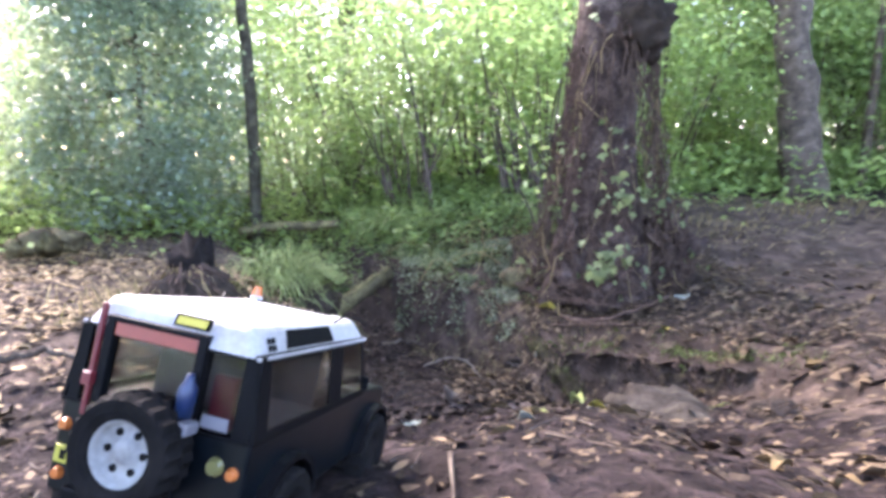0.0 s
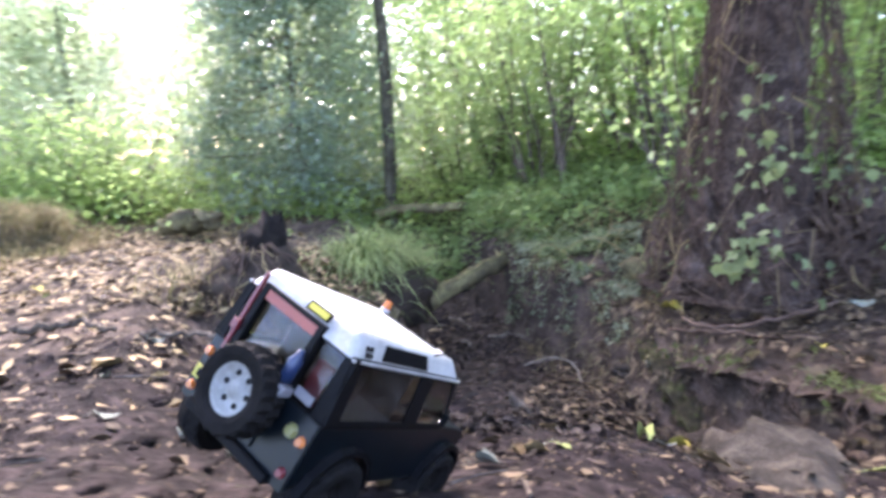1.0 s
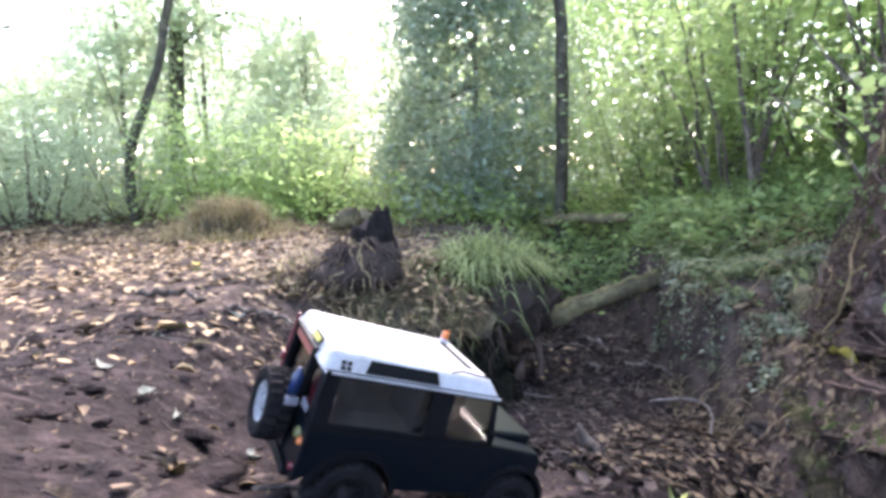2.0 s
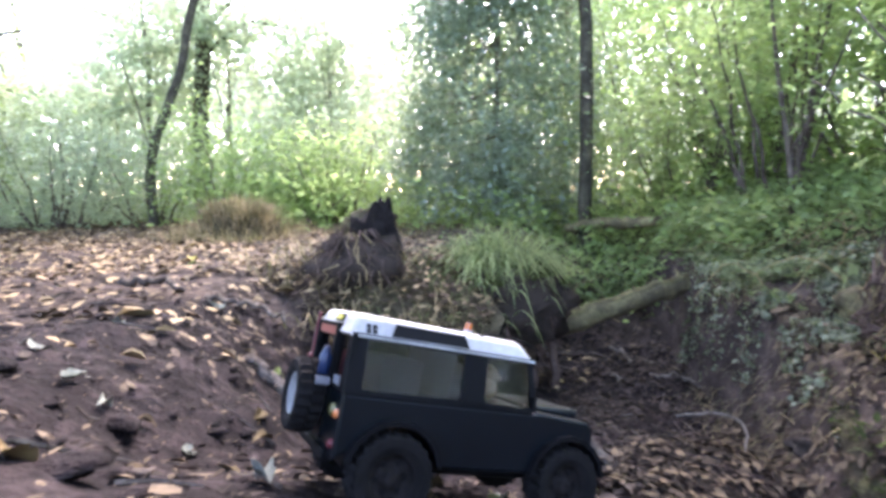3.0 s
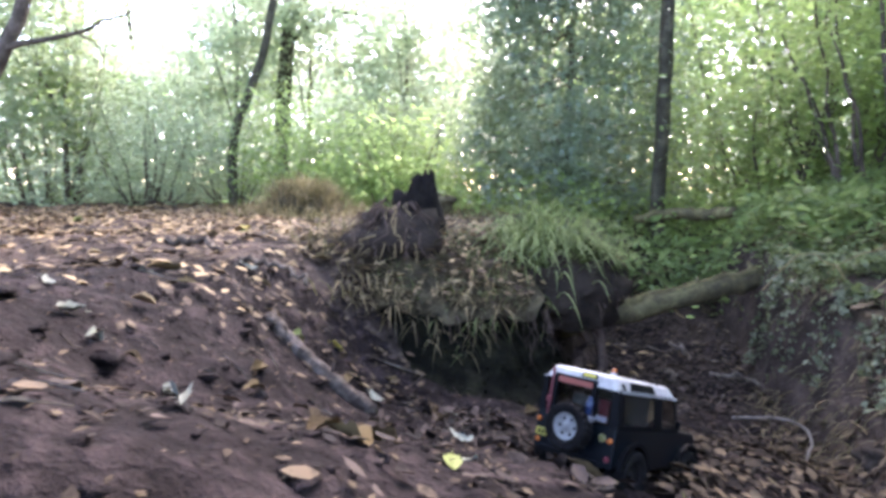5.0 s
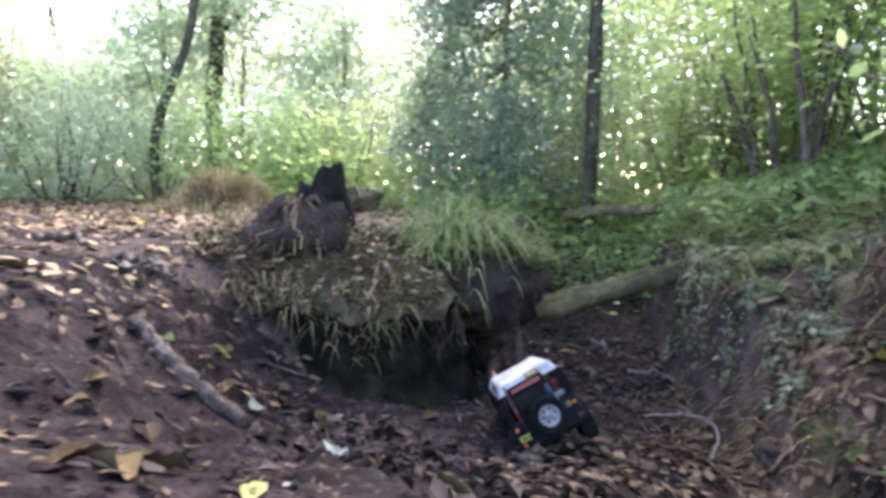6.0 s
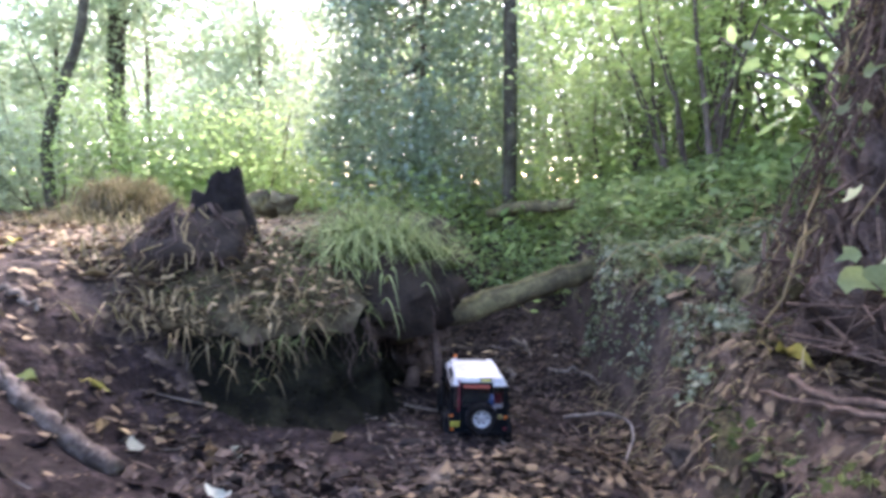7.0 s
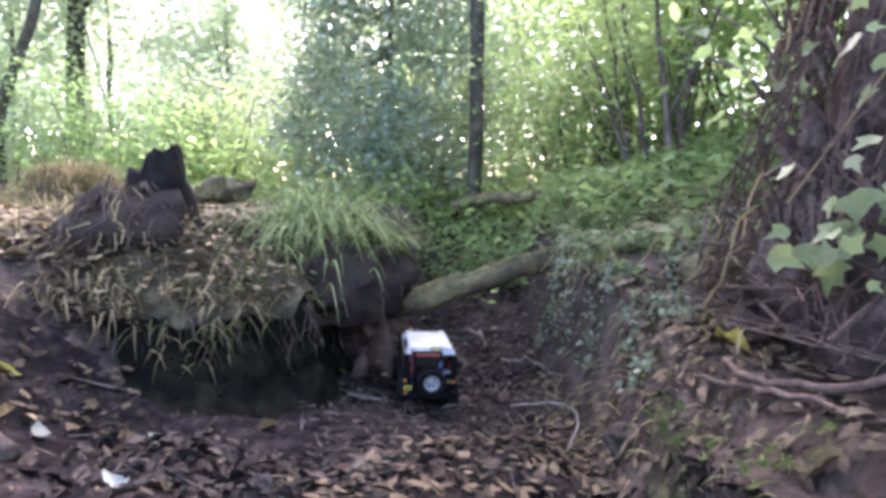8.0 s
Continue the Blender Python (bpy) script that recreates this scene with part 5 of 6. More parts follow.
def bank_soil():
    """Drier brown soil that lies over the mud on the bank."""
    xs, ys = np.linspace(-2.6, 3.6, 185), np.linspace(-1.0, 5.4, 185)
    gx, gy = np.meshgrid(xs, ys)
    e = 0.02
    lean_x = ((land(gx - e, gy) - land(gx + e, gy)) / (2 * e)).ravel()
    lean_y = ((land(gx, gy - e) - land(gx, gy + e)) / (2 * e)).ravel()
    verts, faces = [], []
    for y in ys:
        r0 = float(np.interp(y, GY, GULLY["r0"]))
        for x in xs:
            inside = min(max((x - r0 + 0.02) / 0.06, (y - 3.4) / 0.15), (5.2 - y) / 0.5, (3.2 - x) / 0.8, (x + 2.3) / 0.5, (y + 0.5) / 0.8) + 0.8 * noise.noise(Vector((x * 5, y * 5, 8))) + 1.2 * noise.noise(Vector((x * 1.1, y * 1.1, 5))) * (1 if x > 1.7 or y < 0.6 or y > 4 else 0)
            up = Vector((lean_x[len(verts)], lean_y[len(verts)], 1.0)).normalized()
            thick = (0.006 + 0.012 * (1 - up.z)) * min(1.0, max(inside, -3.0)) + 0.003 * noise.noise(Vector((x * 26, y * 26, 3)))
            verts.append(tuple(Vector((x, y, ground_z(x, y))) + up * thick))
    w = len(xs)
    for i in range(len(ys) - 1):
        for j in range(w - 1):
            a = i * w + j
            faces.append((a, a + 1, a + w + 1, a + w))
    ob = piece("bank_soil", mesh_of("bank_soil", verts, faces, SOIL, True))
    tagged(ob, "drier brown soil on the bank beside the gully", "ground", kind="structure")


bank_soil()


def glade_soil():
    """Drier brown soil that lies over the mud on the glade."""
    xs, ys = np.linspace(-7.5, -0.5, 210), np.linspace(-1.5, 4.4, 170)
    verts, w = [], len(xs)
    for y in ys:
        for x in xs:
            inside = min((-0.95 - 0.25 * math.sin(y * 2.0) - x) / 0.25, (x + 7.3) / 0.6, (y + 1.3) / 0.6, (4.2 - y) / 0.5) + 1.1 * noise.noise(Vector((x * 3, y * 3, 8))) + 0.6 * noise.noise(Vector((x * 9, y * 9, 5)))
            verts.append((x, y, ground_z(x, y) + 0.006 * min(1.0, max(inside, -3.0)) + 0.003 * noise.noise(Vector((x * 26, y * 26, 3)))))
    faces = [(i * w + j, i * w + j + 1, i * w + w + j + 1, i * w + w + j) for i in range(len(ys) - 1) for j in range(w - 1)]
    ob = piece("glade_soil", mesh_of("glade_soil", verts, faces, SOIL, True))
    tagged(ob, "drier brown soil of the leaf-strewn glade", "ground", kind="structure")


glade_soil()


def clods():
    """Crumbs and clods of mud on the trodden slope."""
    rng = np.random.default_rng(68)
    lots = []
    for n in range(1500):
        x, y = (rng.uniform(-1.7, 0.75), rng.uniform(0.5, 1.95)) if n % 3 else (rng.uniform(-0.5, 0.6), rng.uniform(1.8, 3.2))
        s = min(0.003 + rng.exponential(0.0042), 0.022)
        lots.append(lump((x, y, ground_z(x, y) - s * 0.05), (s * rng.uniform(1.0, 2.2), s * 1.2, s * 0.4), n, 0.9, 5, 9, rng.uniform(0, 6)))
    ob = piece("mud_clods", mesh_of("mud_clods", *joined(lots), MUD, True))
    tagged(ob, "crumbs and clods of dark mud on the slope", "mud", kind="stuff")


clods()


def lip_point(y, back):
    x = float(np.interp(y, LIP_Y, LIP_X)) - back
    v = 1 - back / 0.42
    return x, y, 0.1 - 0.21 * max(v, 0) ** 1.7


def dry_grass():
    rng = np.random.default_rng(33)
    feet, ways, ls = [], [], []
    for n in range(800):
        y = rng.normal(2.0, 0.2)
        if noise.noise(Vector((y * 11, 3, 1))) < -0.25:
            continue
        feet.append(lip_point(y, abs(rng.normal(0.0, 0.14))))
        ways.append((0.3 + rng.normal(0, 1.3), -0.2 + rng.normal(0, 1.3), rng.uniform(-0.1, 0.9)))
        ls.append(rng.uniform(0.03, 0.12))
    ob = piece("dry_grass", blades("dry_grass", feet, ways, ls, 0.0032, 1.2, STRAW, 5, 6))
    tagged(ob, "dry straw-coloured grass hanging over the bank", "grass", kind="stuff")
    feet, ways, ls = [], [], []
    for n in range(600):
        y = rng.uniform(1.95, 2.5)
        if noise.noise(Vector((y * 9, 8, 1))) < 0.0 and n % 3:
            continue
        feet.append(lip_point(y, rng.uniform(0, 0.35)))
        ways.append((0.5 + rng.normal(0, 0.6), rng.normal(0, 0.6), 0.7))
        ls.append(rng.uniform(0.03, 0.09))
    ob = piece("short_grass", blades("short_grass", feet, ways, ls, 0.0022, 0.9, DARK_GRASS, 6, 3))
    tagged(ob, "short green grass along the lip of the bank", "grass", kind="stuff")
    feet, ways, ls = [], [], []
    for n in range(1000):
        s = rng.uniform()
        x, y = -0.12 + 0.5 * s + rng.normal(0, 0.06), 3.2 - 0.5 * s + rng.normal(0, 0.1)
        feet.append((x, y, ground_z(x, y) + 0.018))
        ways.append((-0.3 + rng.normal(0, 0.8), -0.5 + rng.normal(0, 0.8), rng.uniform(-0.1, 0.6)))
        ls.append(rng.uniform(0.02, 0.085))
    ob = piece("bank_grass", blades("bank_grass", feet, ways, ls, 0.0024, 1.2, DRYGRASS, 8, 5))
    tagged(ob, "pale withered grass draped over the corner of the bank", "grass", kind="stuff")
    pts, nrm = [], []
    while len(pts) < 2700:
        x, y = rng.uniform(-0.3, 0.4), rng.uniform(2.72, 3.4)
        if noise.noise(Vector((x * 8, y * 8, 4))) < -0.1:
            continue
        up = slope(x, y)
        if ground_z(x, y) < -0.34 - 0.1 * noise.noise(Vector((x * 6, y * 6, 1))):
            continue
        pts.append(np.array((x, y, ground_z(x, y))) + up * rng.uniform(0.014, 0.045))
        nrm.append(up)
    ob = piece("creeper", leaf_mesh("creeper", pts, rng.uniform(0.01, 0.026, len(pts)), CREEPER, "ivy", 0.5, 0.2, 95, 0.6, nrm))
    tagged(ob, "small grey-green creeper leaves on the corner of the bank", "plants", kind="stuff")
    # grass round the stump, the mound and the far edge of the glade
    feet, ways, ls = [], [], []
    for cx, cy, sx, sy, n, hi in [(-1.05, 2.13, 0.16, 0.13, 480, 0.2), (-2.9, 2.55, 0.22, 0.18, 2600, 0.2), (-2.2, 3.2, 0.3, 0.2, 300, 0.12), (-2.6, 3.6, 0.5, 0.2, 500, 0.14), (0.6, 2.95, 0.2, 0.2, 250, 0.12), (1.3, 3.6, 0.6, 0.25, 700, 0.13), (2.5, 4.3, 0.8, 0.3, 700, 0.14)]:
        for k in range(n):
            x, y = rng.normal(cx, sx), rng.normal(cy, sy)
            high = 0.17 * max(0.0, 1 - ((x + 2.9) / 0.3) ** 2 - ((y - 2.55) / 0.25) ** 2) ** 0.5
            feet.append((x, y, ground_z(x, y) + high))
            ways.append((x - cx + rng.normal(0, 0.3), y - cy + rng.normal(0, 0.3), 0.8))
            ls.append(rng.uniform(0.5, 1.2) * hi)
    ob = piece("withered_grass", blades("withered_grass", feet, ways, ls, 0.003, 0.9, STRAW, 7, 4))
    tagged(ob, "withered brown grass round the stump and the glade's edge", "grass", kind="stuff")
    v, f = lump((0, 0, 0), (0.3, 0.25, 0.2), 12, 0.3)
    ob = piece("grass_mound", mesh_of("grass_mound", v, f, TURF, True), m=pose(-2.9, 2.55, 0.05))
    tagged(ob, "low mound of earth under withered grass", "mound")


dry_grass()


def bank_cover():
    """Ivy and bramble over the bank: leaves at and above the ground."""
    rng = np.random.default_rng(35)

    def spread(name, label, material, n, where, size, high, shape, flat, seed):
        pts = []
        while len(pts) < n:
            x, y = where()
            if name == "bramble_slope" and y < 3.62 + 0.15 * noise.noise(Vector((x * 4, 2, 2))):
                continue
            z = ground_z(x, y)
            pts.append((x, y, z + rng.uniform(0, 1) ** 1.6 * high + 0.008))
        ob = piece(name, leaf_mesh(name, pts, rng.uniform(size * 0.6, size * 1.3, n), material, shape, flat, 0.2, seed))
        tagged(ob, label, "plants", kind="stuff")

    def rim(lo, hi, y0, y1):
        def f():
            y = rng.uniform(y0, y1)
            return float(np.interp(y, GY, GULLY["r1"])) + rng.uniform(lo, hi), y
        return f

    def blob(cx, cy, sx, sy):
        return lambda: (rng.normal(cx, sx), rng.normal(cy, sy))

    spread("ivy_cover", "small ivy leaves trailing over the bank", IVY, 1900, rim(-0.1, 0.45, 3.18, 3.6), 0.026, 0.06, "ivy", 0.5, 51)
    spread("ivy_curtain", "ivy hanging down the face of the bank", IVY, 200, rim(-0.12, 0.12, 3.04, 3.22), 0.028, 0.05, "ivy", 0.2, 52)
    spread("bramble_cover", "green brambles and ferns on the bank", BRAMBLE, 5500, rim(0.05, 1.3, 3.45, 4.8), 0.045, 0.2, "oval", 0.4, 53)
    spread("bramble_slope", "green brambles behind the fallen log", BRAMBLE, 5200, blob(-0.55, 3.95, 0.5, 0.38), 0.045, 0.22, "oval", 0.4, 54)
    spread("undergrowth", "deep green undergrowth below the holly", LEAF, 5000, blob(-2.0, 4.6, 0.9, 0.4), 0.05, 0.35, "oval", 0.4, 55)
    spread("glade_edge", "low bright plants along the edge of the glade", LEAF, 6000, blob(-4.6, 3.9, 1.1, 0.5), 0.06, 0.4, "oval", 0.4, 56)
    spread("glade_edge", "low plants paled for haze across the glade's end", LEAF_HAZY, 8000, blob(-6.8, 2.8, 0.7, 1.8), 0.07, 0.45, "oval", 0.4, 57)
    spread("wood_floor", "low green plants on the wood's floor", LEAF, 9000, blob(0.6, 5.6, 1.6, 0.6), 0.07, 0.45, "oval", 0.4, 58)
    spread("wood_floor", "low green plants behind the bank trees", LEAF_SHADED, 7000, blob(3.4, 5.9, 1.5, 0.6), 0.07, 0.4, "oval", 0.4, 59)
    spread("tree_foot", "small ivy round the foot of the big tree", IVY, 160, blob(0.6, 2.98, 0.13, 0.06), 0.03, 0.06, "ivy", 0.4, 60)


bank_cover()


def dead_stems():
    """Dry bramble stems arching over the bank and behind the log."""
    rng = np.random.default_rng(69)
    lots = []
    for n in range(100):
        x, y = (rng.uniform(-0.1, 1.1), rng.uniform(3.05, 3.9)) if n % 3 else (rng.uniform(-1.3, -0.2), rng.uniform(3.5, 4.3))
        a, l = rng.uniform(0, 6.28), rng.uniform(0.08, 0.38)
        z, high = ground_z(x, y), rng.uniform(0.03, 0.16)
        q = [(x + s * l * math.cos(a), y + s * l * math.sin(a), max(ground_z(x + s * l * math.cos(a), y + s * l * math.sin(a)), z - 0.05) + 0.01 + high * math.sin(math.pi * s)) for s in (0, 0.25, 0.5, 0.75, 1)]
        lots.append(tube(bend(q, 9, 0.008, n), (0.0028, 0.0012), 4))
    ob = piece("dead_stems", mesh_of("dead_stems", *joined(lots), STRAW))
    tagged(ob, "dry pale bramble stems arching over the bank", "stems", kind="stuff")


dead_stems()

# ---- fallen leaves and litter ----


def litter():
    rng = np.random.default_rng(37)
    lots = {"glade": (21000, 0.036), "gully": (8500, 0.02), "bank": (6500, 0.032), "slope": (800, 0.026), "lip": (50, 0.026), "pile": (320, 0.034), "side": (900, 0.03), "flank": (180, 0.026), "near": (110, 0.034), "edge": (3400, 0.032), "beyond": (900, 0.034)}
    labels = {"glade": "brown and yellow fallen leaves on the glade", "gully": "brown fallen leaves in the gully, darkened for its shade", "bank": "brown fallen leaves on the bank",
              "slope": "scattered fallen leaves on the muddy slope", "near": "tan fallen leaves on the soil beside the slope", "flank": "tan fallen leaves on the flank of the bank", "side": "brown fallen leaves on the soil of the bank side", "pile": "heap of curled brown fallen leaves under the bank", "lip": "drift of tan fallen leaves at the gully's head", "edge": "small brown fallen leaves on the near bank", "beyond": "brown fallen leaves on the slope behind the log"}
    for key, (n, size) in lots.items():
        pts, nrm = [], []
        while len(pts) < n:
            if key == "glade":
                x, y = rng.uniform(-6, -0.5), rng.triangular(-1.5, 2.6, 3.4)
                if rng.uniform() < 0.75 * float(smooth01(-2.4, -1.0, x + 0.5 * noise.noise(Vector((x, y, 3))))) or rng.uniform() < float(smooth01(-3.6, -6, x)) or rng.uniform() < float(smooth01(0.4, -1.5, y)):
                    continue
                if rng.uniform() < (0.45 if x > -1.2 and y < 1.7 else 0.0) or (noise.noise(Vector((x * 1.5, y * 1.5, 4))) < -0.1 and rng.uniform() < 0.6):
                    continue
            elif key == "gully":
                y = rng.uniform(1.9, 4.2)
                x = rng.uniform(float(np.interp(y, GY, GULLY["l0"])), float(np.interp(y, GY, GULLY["r0"])) + 0.05)
                if noise.noise(Vector((x * 4, y * 4, 9))) < -0.05 and rng.uniform() < 0.75:
                    continue
            elif key == "bank":
                y = rng.uniform(-1.5, 4.0)
                x = float(np.interp(y, GY, GULLY["r1"])) + rng.uniform(-0.2, 2.2)
            elif key == "near":
                x, y = rng.uniform(0.25, 1.1), rng.uniform(0.35, 0.9)
            elif key == "beyond":
                x, y = rng.uniform(-1.6, 0.4), rng.uniform(3.3, 4.6)
            elif key == "edge":
                x, y = rng.uniform(0.05, 1.5), rng.uniform(1.9, 3.1)
            elif key == "side":
                x, y = rng.uniform(0.5, 1.6), rng.uniform(0.5, 2.1)
            elif key == "flank":
                x, y = rng.uniform(-1.0, -0.5), rng.uniform(1.45, 1.95)
            elif key == "pile":
                x, y = rng.normal(-0.1, 0.2), rng.normal(1.86, 0.1)
            elif key == "slope":
                x, y = rng.uniform(-1.1, 0.9), rng.uniform(-1.0, 2.0)
            else:
                x, y = rng.normal(0.12, 0.15), rng.normal(1.38, 0.11)
            up = slope(x, y)
            if up[2] < (0.4 if key in ("edge", "side", "flank") else 0.8) and rng.uniform() < 0.8:
                continue
            if key != "flank" and 1.75 < y < 2.8 and x < float(np.interp(y, FOOT_Y, FOOT_X)) + 0.12 and x > -1.0 and rng.uniform() < 0.9:
                continue
            lift = (0.022 if key in ("edge", "side") else 0.013 if key in ("glade", "bank", "near", "flank") else 0.006) + rng.exponential(0.004)
            pts.append(tuple(np.array((x, y, ground_z(x, y))) + np.array(up) * lift))
            nrm.append(up)
        name = "fallen_leaves"
        ob = piece(name, leaf_mesh(name, pts, rng.uniform(0.5, 1.5, n) * size, GLADE_LITTER if key == "glade" else  SHADED_LITTER if key in ("gully", "pile", "lip") else LITTER, "oval", 0.6 if key == "pile" else 0.84, 0.9 if key == "pile" else 0.45, 70 + n, 0, nrm))
        tagged(ob, labels[key], "leaves", kind="stuff")
    pts = [lip_point(rng.uniform(1.8, 2.7), rng.uniform(0.0, 0.4)) for _ in range(900)]
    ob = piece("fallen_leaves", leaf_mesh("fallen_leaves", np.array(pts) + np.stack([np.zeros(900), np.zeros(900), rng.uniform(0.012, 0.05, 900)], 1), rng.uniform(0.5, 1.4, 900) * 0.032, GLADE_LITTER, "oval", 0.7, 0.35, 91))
    tagged(ob, "dead leaves caught on the turf ledge", "leaves", kind="stuff")
    # crumbs of leaf and bark everywhere
    pts, nrm = [], []
    while len(pts) < 9000:
        x, y = rng.uniform(-1.6, 1.4), rng.uniform(0.3, 3.4)
        pts.append((x, y, ground_z(x, y) + 0.004))
        nrm.append((0, 0, 1))
    ob = piece("leaf_crumbs", leaf_mesh("leaf_crumbs", pts, rng.uniform(0.006, 0.018, len(pts)), LITTER, "diamond", 0.7, 0.4, 93, 0, nrm))
    tagged(ob, "crumbs of dead leaf trodden into the mud", "leaves", kind="stuff")
    # twigs and root ends, too small to tell apart
    lots = []
    for n in range(640):
        x, y = (rng.uniform(-1.0, 0.5), rng.uniform(1.9, 3.6)) if n % 2 else (rng.uniform(-3, 1.2), rng.uniform(0.6, 3.2))
        a, l = rng.uniform(0, 6.28), 0.02 + rng.exponential(0.04)
        q = [(x + s * l * math.cos(a), y + s * l * math.sin(a), ground_z(x + s * l * math.cos(a), y + s * l * math.sin(a)) + 0.004 + rng.uniform(0, 0.008)) for s in (0, 0.5, 1)]
        lots.append(tube(q, (0.0015 + l * 0.02, 0.0012), 4))
    ob = piece("twig_litter", mesh_of("twig_litter", *joined(lots), DEADWOOD))
    tagged(ob, "small broken twigs strewn over the mud", "twigs", kind="stuff")


litter()


def big_leaf_mesh(name, seed, material, l=1.0, w=0.6):
    """One curled leaf with a pointed tip, a stalk and a raised rib."""
    rng = np.random.default_rng(seed)
    verts, faces = [], []
    roll, arch, twist, bow = rng.uniform(0.3, 1.9), rng.uniform(-1.1, 1.1), rng.uniform(-0.9, 0.9), rng.uniform(-0.35, 0.35)
    w = w * rng.uniform(0.65, 1.0)
    rows, cols = 9, 5
    for i in range(rows):
        s = i / (rows - 1)
        half = rng.uniform(0.78, 1.1) * w / 2 * math.sin(math.pi * min(1, s * 0.93 + 0.06)) ** 0.75
        for j in range(cols):
            u = (j / (cols - 1) - 0.5) * 2
            z = roll * (abs(u) * half) ** 1.3 * 1.3 + arch * (s - 0.5) ** 2 + 0.04 * rng.uniform(-1, 1) + (0.02 if j == 2 else 0)
            a = twist * (s - 0.5)
            verts.append((u * half * math.cos(a) - z * math.sin(a) + bow * (s - 0.5) ** 2 * 2, (s - 0.5) * l, z * math.cos(a) + u * half * math.sin(a)))
    for i in range(rows - 1):
        for j in range(cols - 1):
            a = i * cols + j
            faces.append((a, a + 1, a + cols + 1, a + cols))
    o = len(verts)
    v, f = tube([(0, -0.5 * l, verts[2][2]), (0.03, -0.68 * l, 0.03), (0.02, -0.85 * l, 0.06)], (0.016, 0.01), 4)
    verts += v
    faces += [tuple(i + o for i in g) for g in f]
    low = min(p[2] for p in verts)
    return mesh_of(name, [(p[0], p[1], p[2] - low) for p in verts], faces, material, True)


BROWN_LEAF = surface("brown_leaf", (0.034, 0.022, 0.012), (0.15, 0.105, 0.05), scale=30, rough=0.75, bump=0.2, vary=0.5)
GREEN_LEAF = surface("green_leaf", (0.12, 0.14, 0.04), (0.3, 0.32, 0.12), scale=30, rough=0.65, bump=0.2, vary=0.4)


def single_leaves():
    rng = np.random.default_rng(39)
    kinds = {"yellow": (YELLOW_LEAF, "bright yellow fallen leaf"), "pale": (PALE_LEAF, "pale grey-green fallen leaf, underside up"), "brown": (BROWN_LEAF, "curled brown fallen leaf"), "green": (GREEN_LEAF, "yellow-green fallen leaf")}
    shapes = {k: [big_leaf_mesh("fallen_leaf", 10 * n + i, m) for i in range(4)] for n, (k, (m, _)) in enumerate(kinds.items())}
    where = {"yellow": "on the mud", "pale": "on the mud", "brown": "on the mud", "green": "on the mud"}
    spots = [("yellow", 0.515, 2.71, 0.09), ("yellow", 0.905, 2.23, 0.06), ("pale", 0.18, 1.16, 0.042), ("pale", -0.18, 1.21, 0.035), ("yellow", -0.66, 1.72, 0.06), ("pale", -0.35, 1.89, 0.07), ("brown", -0.52, 1.82, 0.05),
             ("brown", 0.2, 1.3, 0.05), ("brown", 0.22, 1.33, 0.06), ("green", -0.63, 1.59, 0.05), ("brown", -0.32, 1.4, 0.05), ("brown", -0.96, 1.16, 0.08), ("yellow", -1.69, 1.78, 0.08), ("brown", -0.82, 1.32, 0.09), ("pale", -0.91, 1.56, 0.05),
             ("pale", -0.74, 1.26, 0.05), ("pale", -0.36, 1.09, 0.06), ("green", 0.26, 1.44, 0.05), ("pale", 0.22, 1.5, 0.04), ("brown", -1.01, 1.84, 0.07), ("pale", -0.29, 1.12, 0.035), ("brown", -0.51, 1.61, 0.06), ("pale", -0.45, 1.73, 0.06),
             ("brown", 0.2, 1.36, 0.07), ("brown", 0.12, 1.42, 0.06), ("pale", 0.45, 2.52, 0.05), ("yellow", -2.2, 1.96, 0.08), ("green", 0.42, 1.68, 0.06), ("yellow", 0.5, 1.75, 0.06)]
    for n in range(100):
        r = rng.uniform()
        if r < 0.4:
            x, y = rng.uniform(-3.2, -0.8), rng.uniform(0.9, 2.4)
        elif r < 0.75:
            x, y = rng.uniform(-0.7, 0.7), rng.uniform(0.9, 2.2)
        else:
            x, y = rng.uniform(0.5, 1.8), rng.uniform(0.7, 2.9)
        if 0.25 < x < 1.0 and 0.3 < y < 1.6:
            continue
        spots.append((rng.choice(["pale", "brown", "brown", "brown", "brown", "brown", "yellow" if n % 4 == 0 else "brown", "green"]), x, y, rng.uniform(0.04, 0.075)))
    for n in range(34):
        x, y = rng.uniform(0.32, 0.95), rng.uniform(0.45, 0.9)
        if x > 0.2 + 0.35 * y:
            spots.append(("brown", x, y, rng.uniform(0.028, 0.045)))
    for k, x, y, s in spots:
        up = Vector(slope(x, y)) + Vector(rng.normal(0, 0.12, 3))
        turn = up.to_track_quat("Z", "Y").to_matrix().to_4x4() @ Matrix.Rotation(rng.uniform(0, 6.28), 4, "Z")
        ob = piece("fallen_leaf", shapes[str(k)][rng.integers(4)])
        ob.matrix_basis = Matrix.Translation((x, y, ground_z(x, y) + (0.016 if x > 0.4 or x < -1.0 else 0.001))) @ turn @ Matrix.Diagonal((s, s, s, 1))
        tagged(ob, kinds[str(k)][1] + " lying on the mud", "leaf", "fallen leaves")


single_leaves()

# ---- the wood closes round: far trees, unseen shading crowns overhead, a branch by the big tree ----


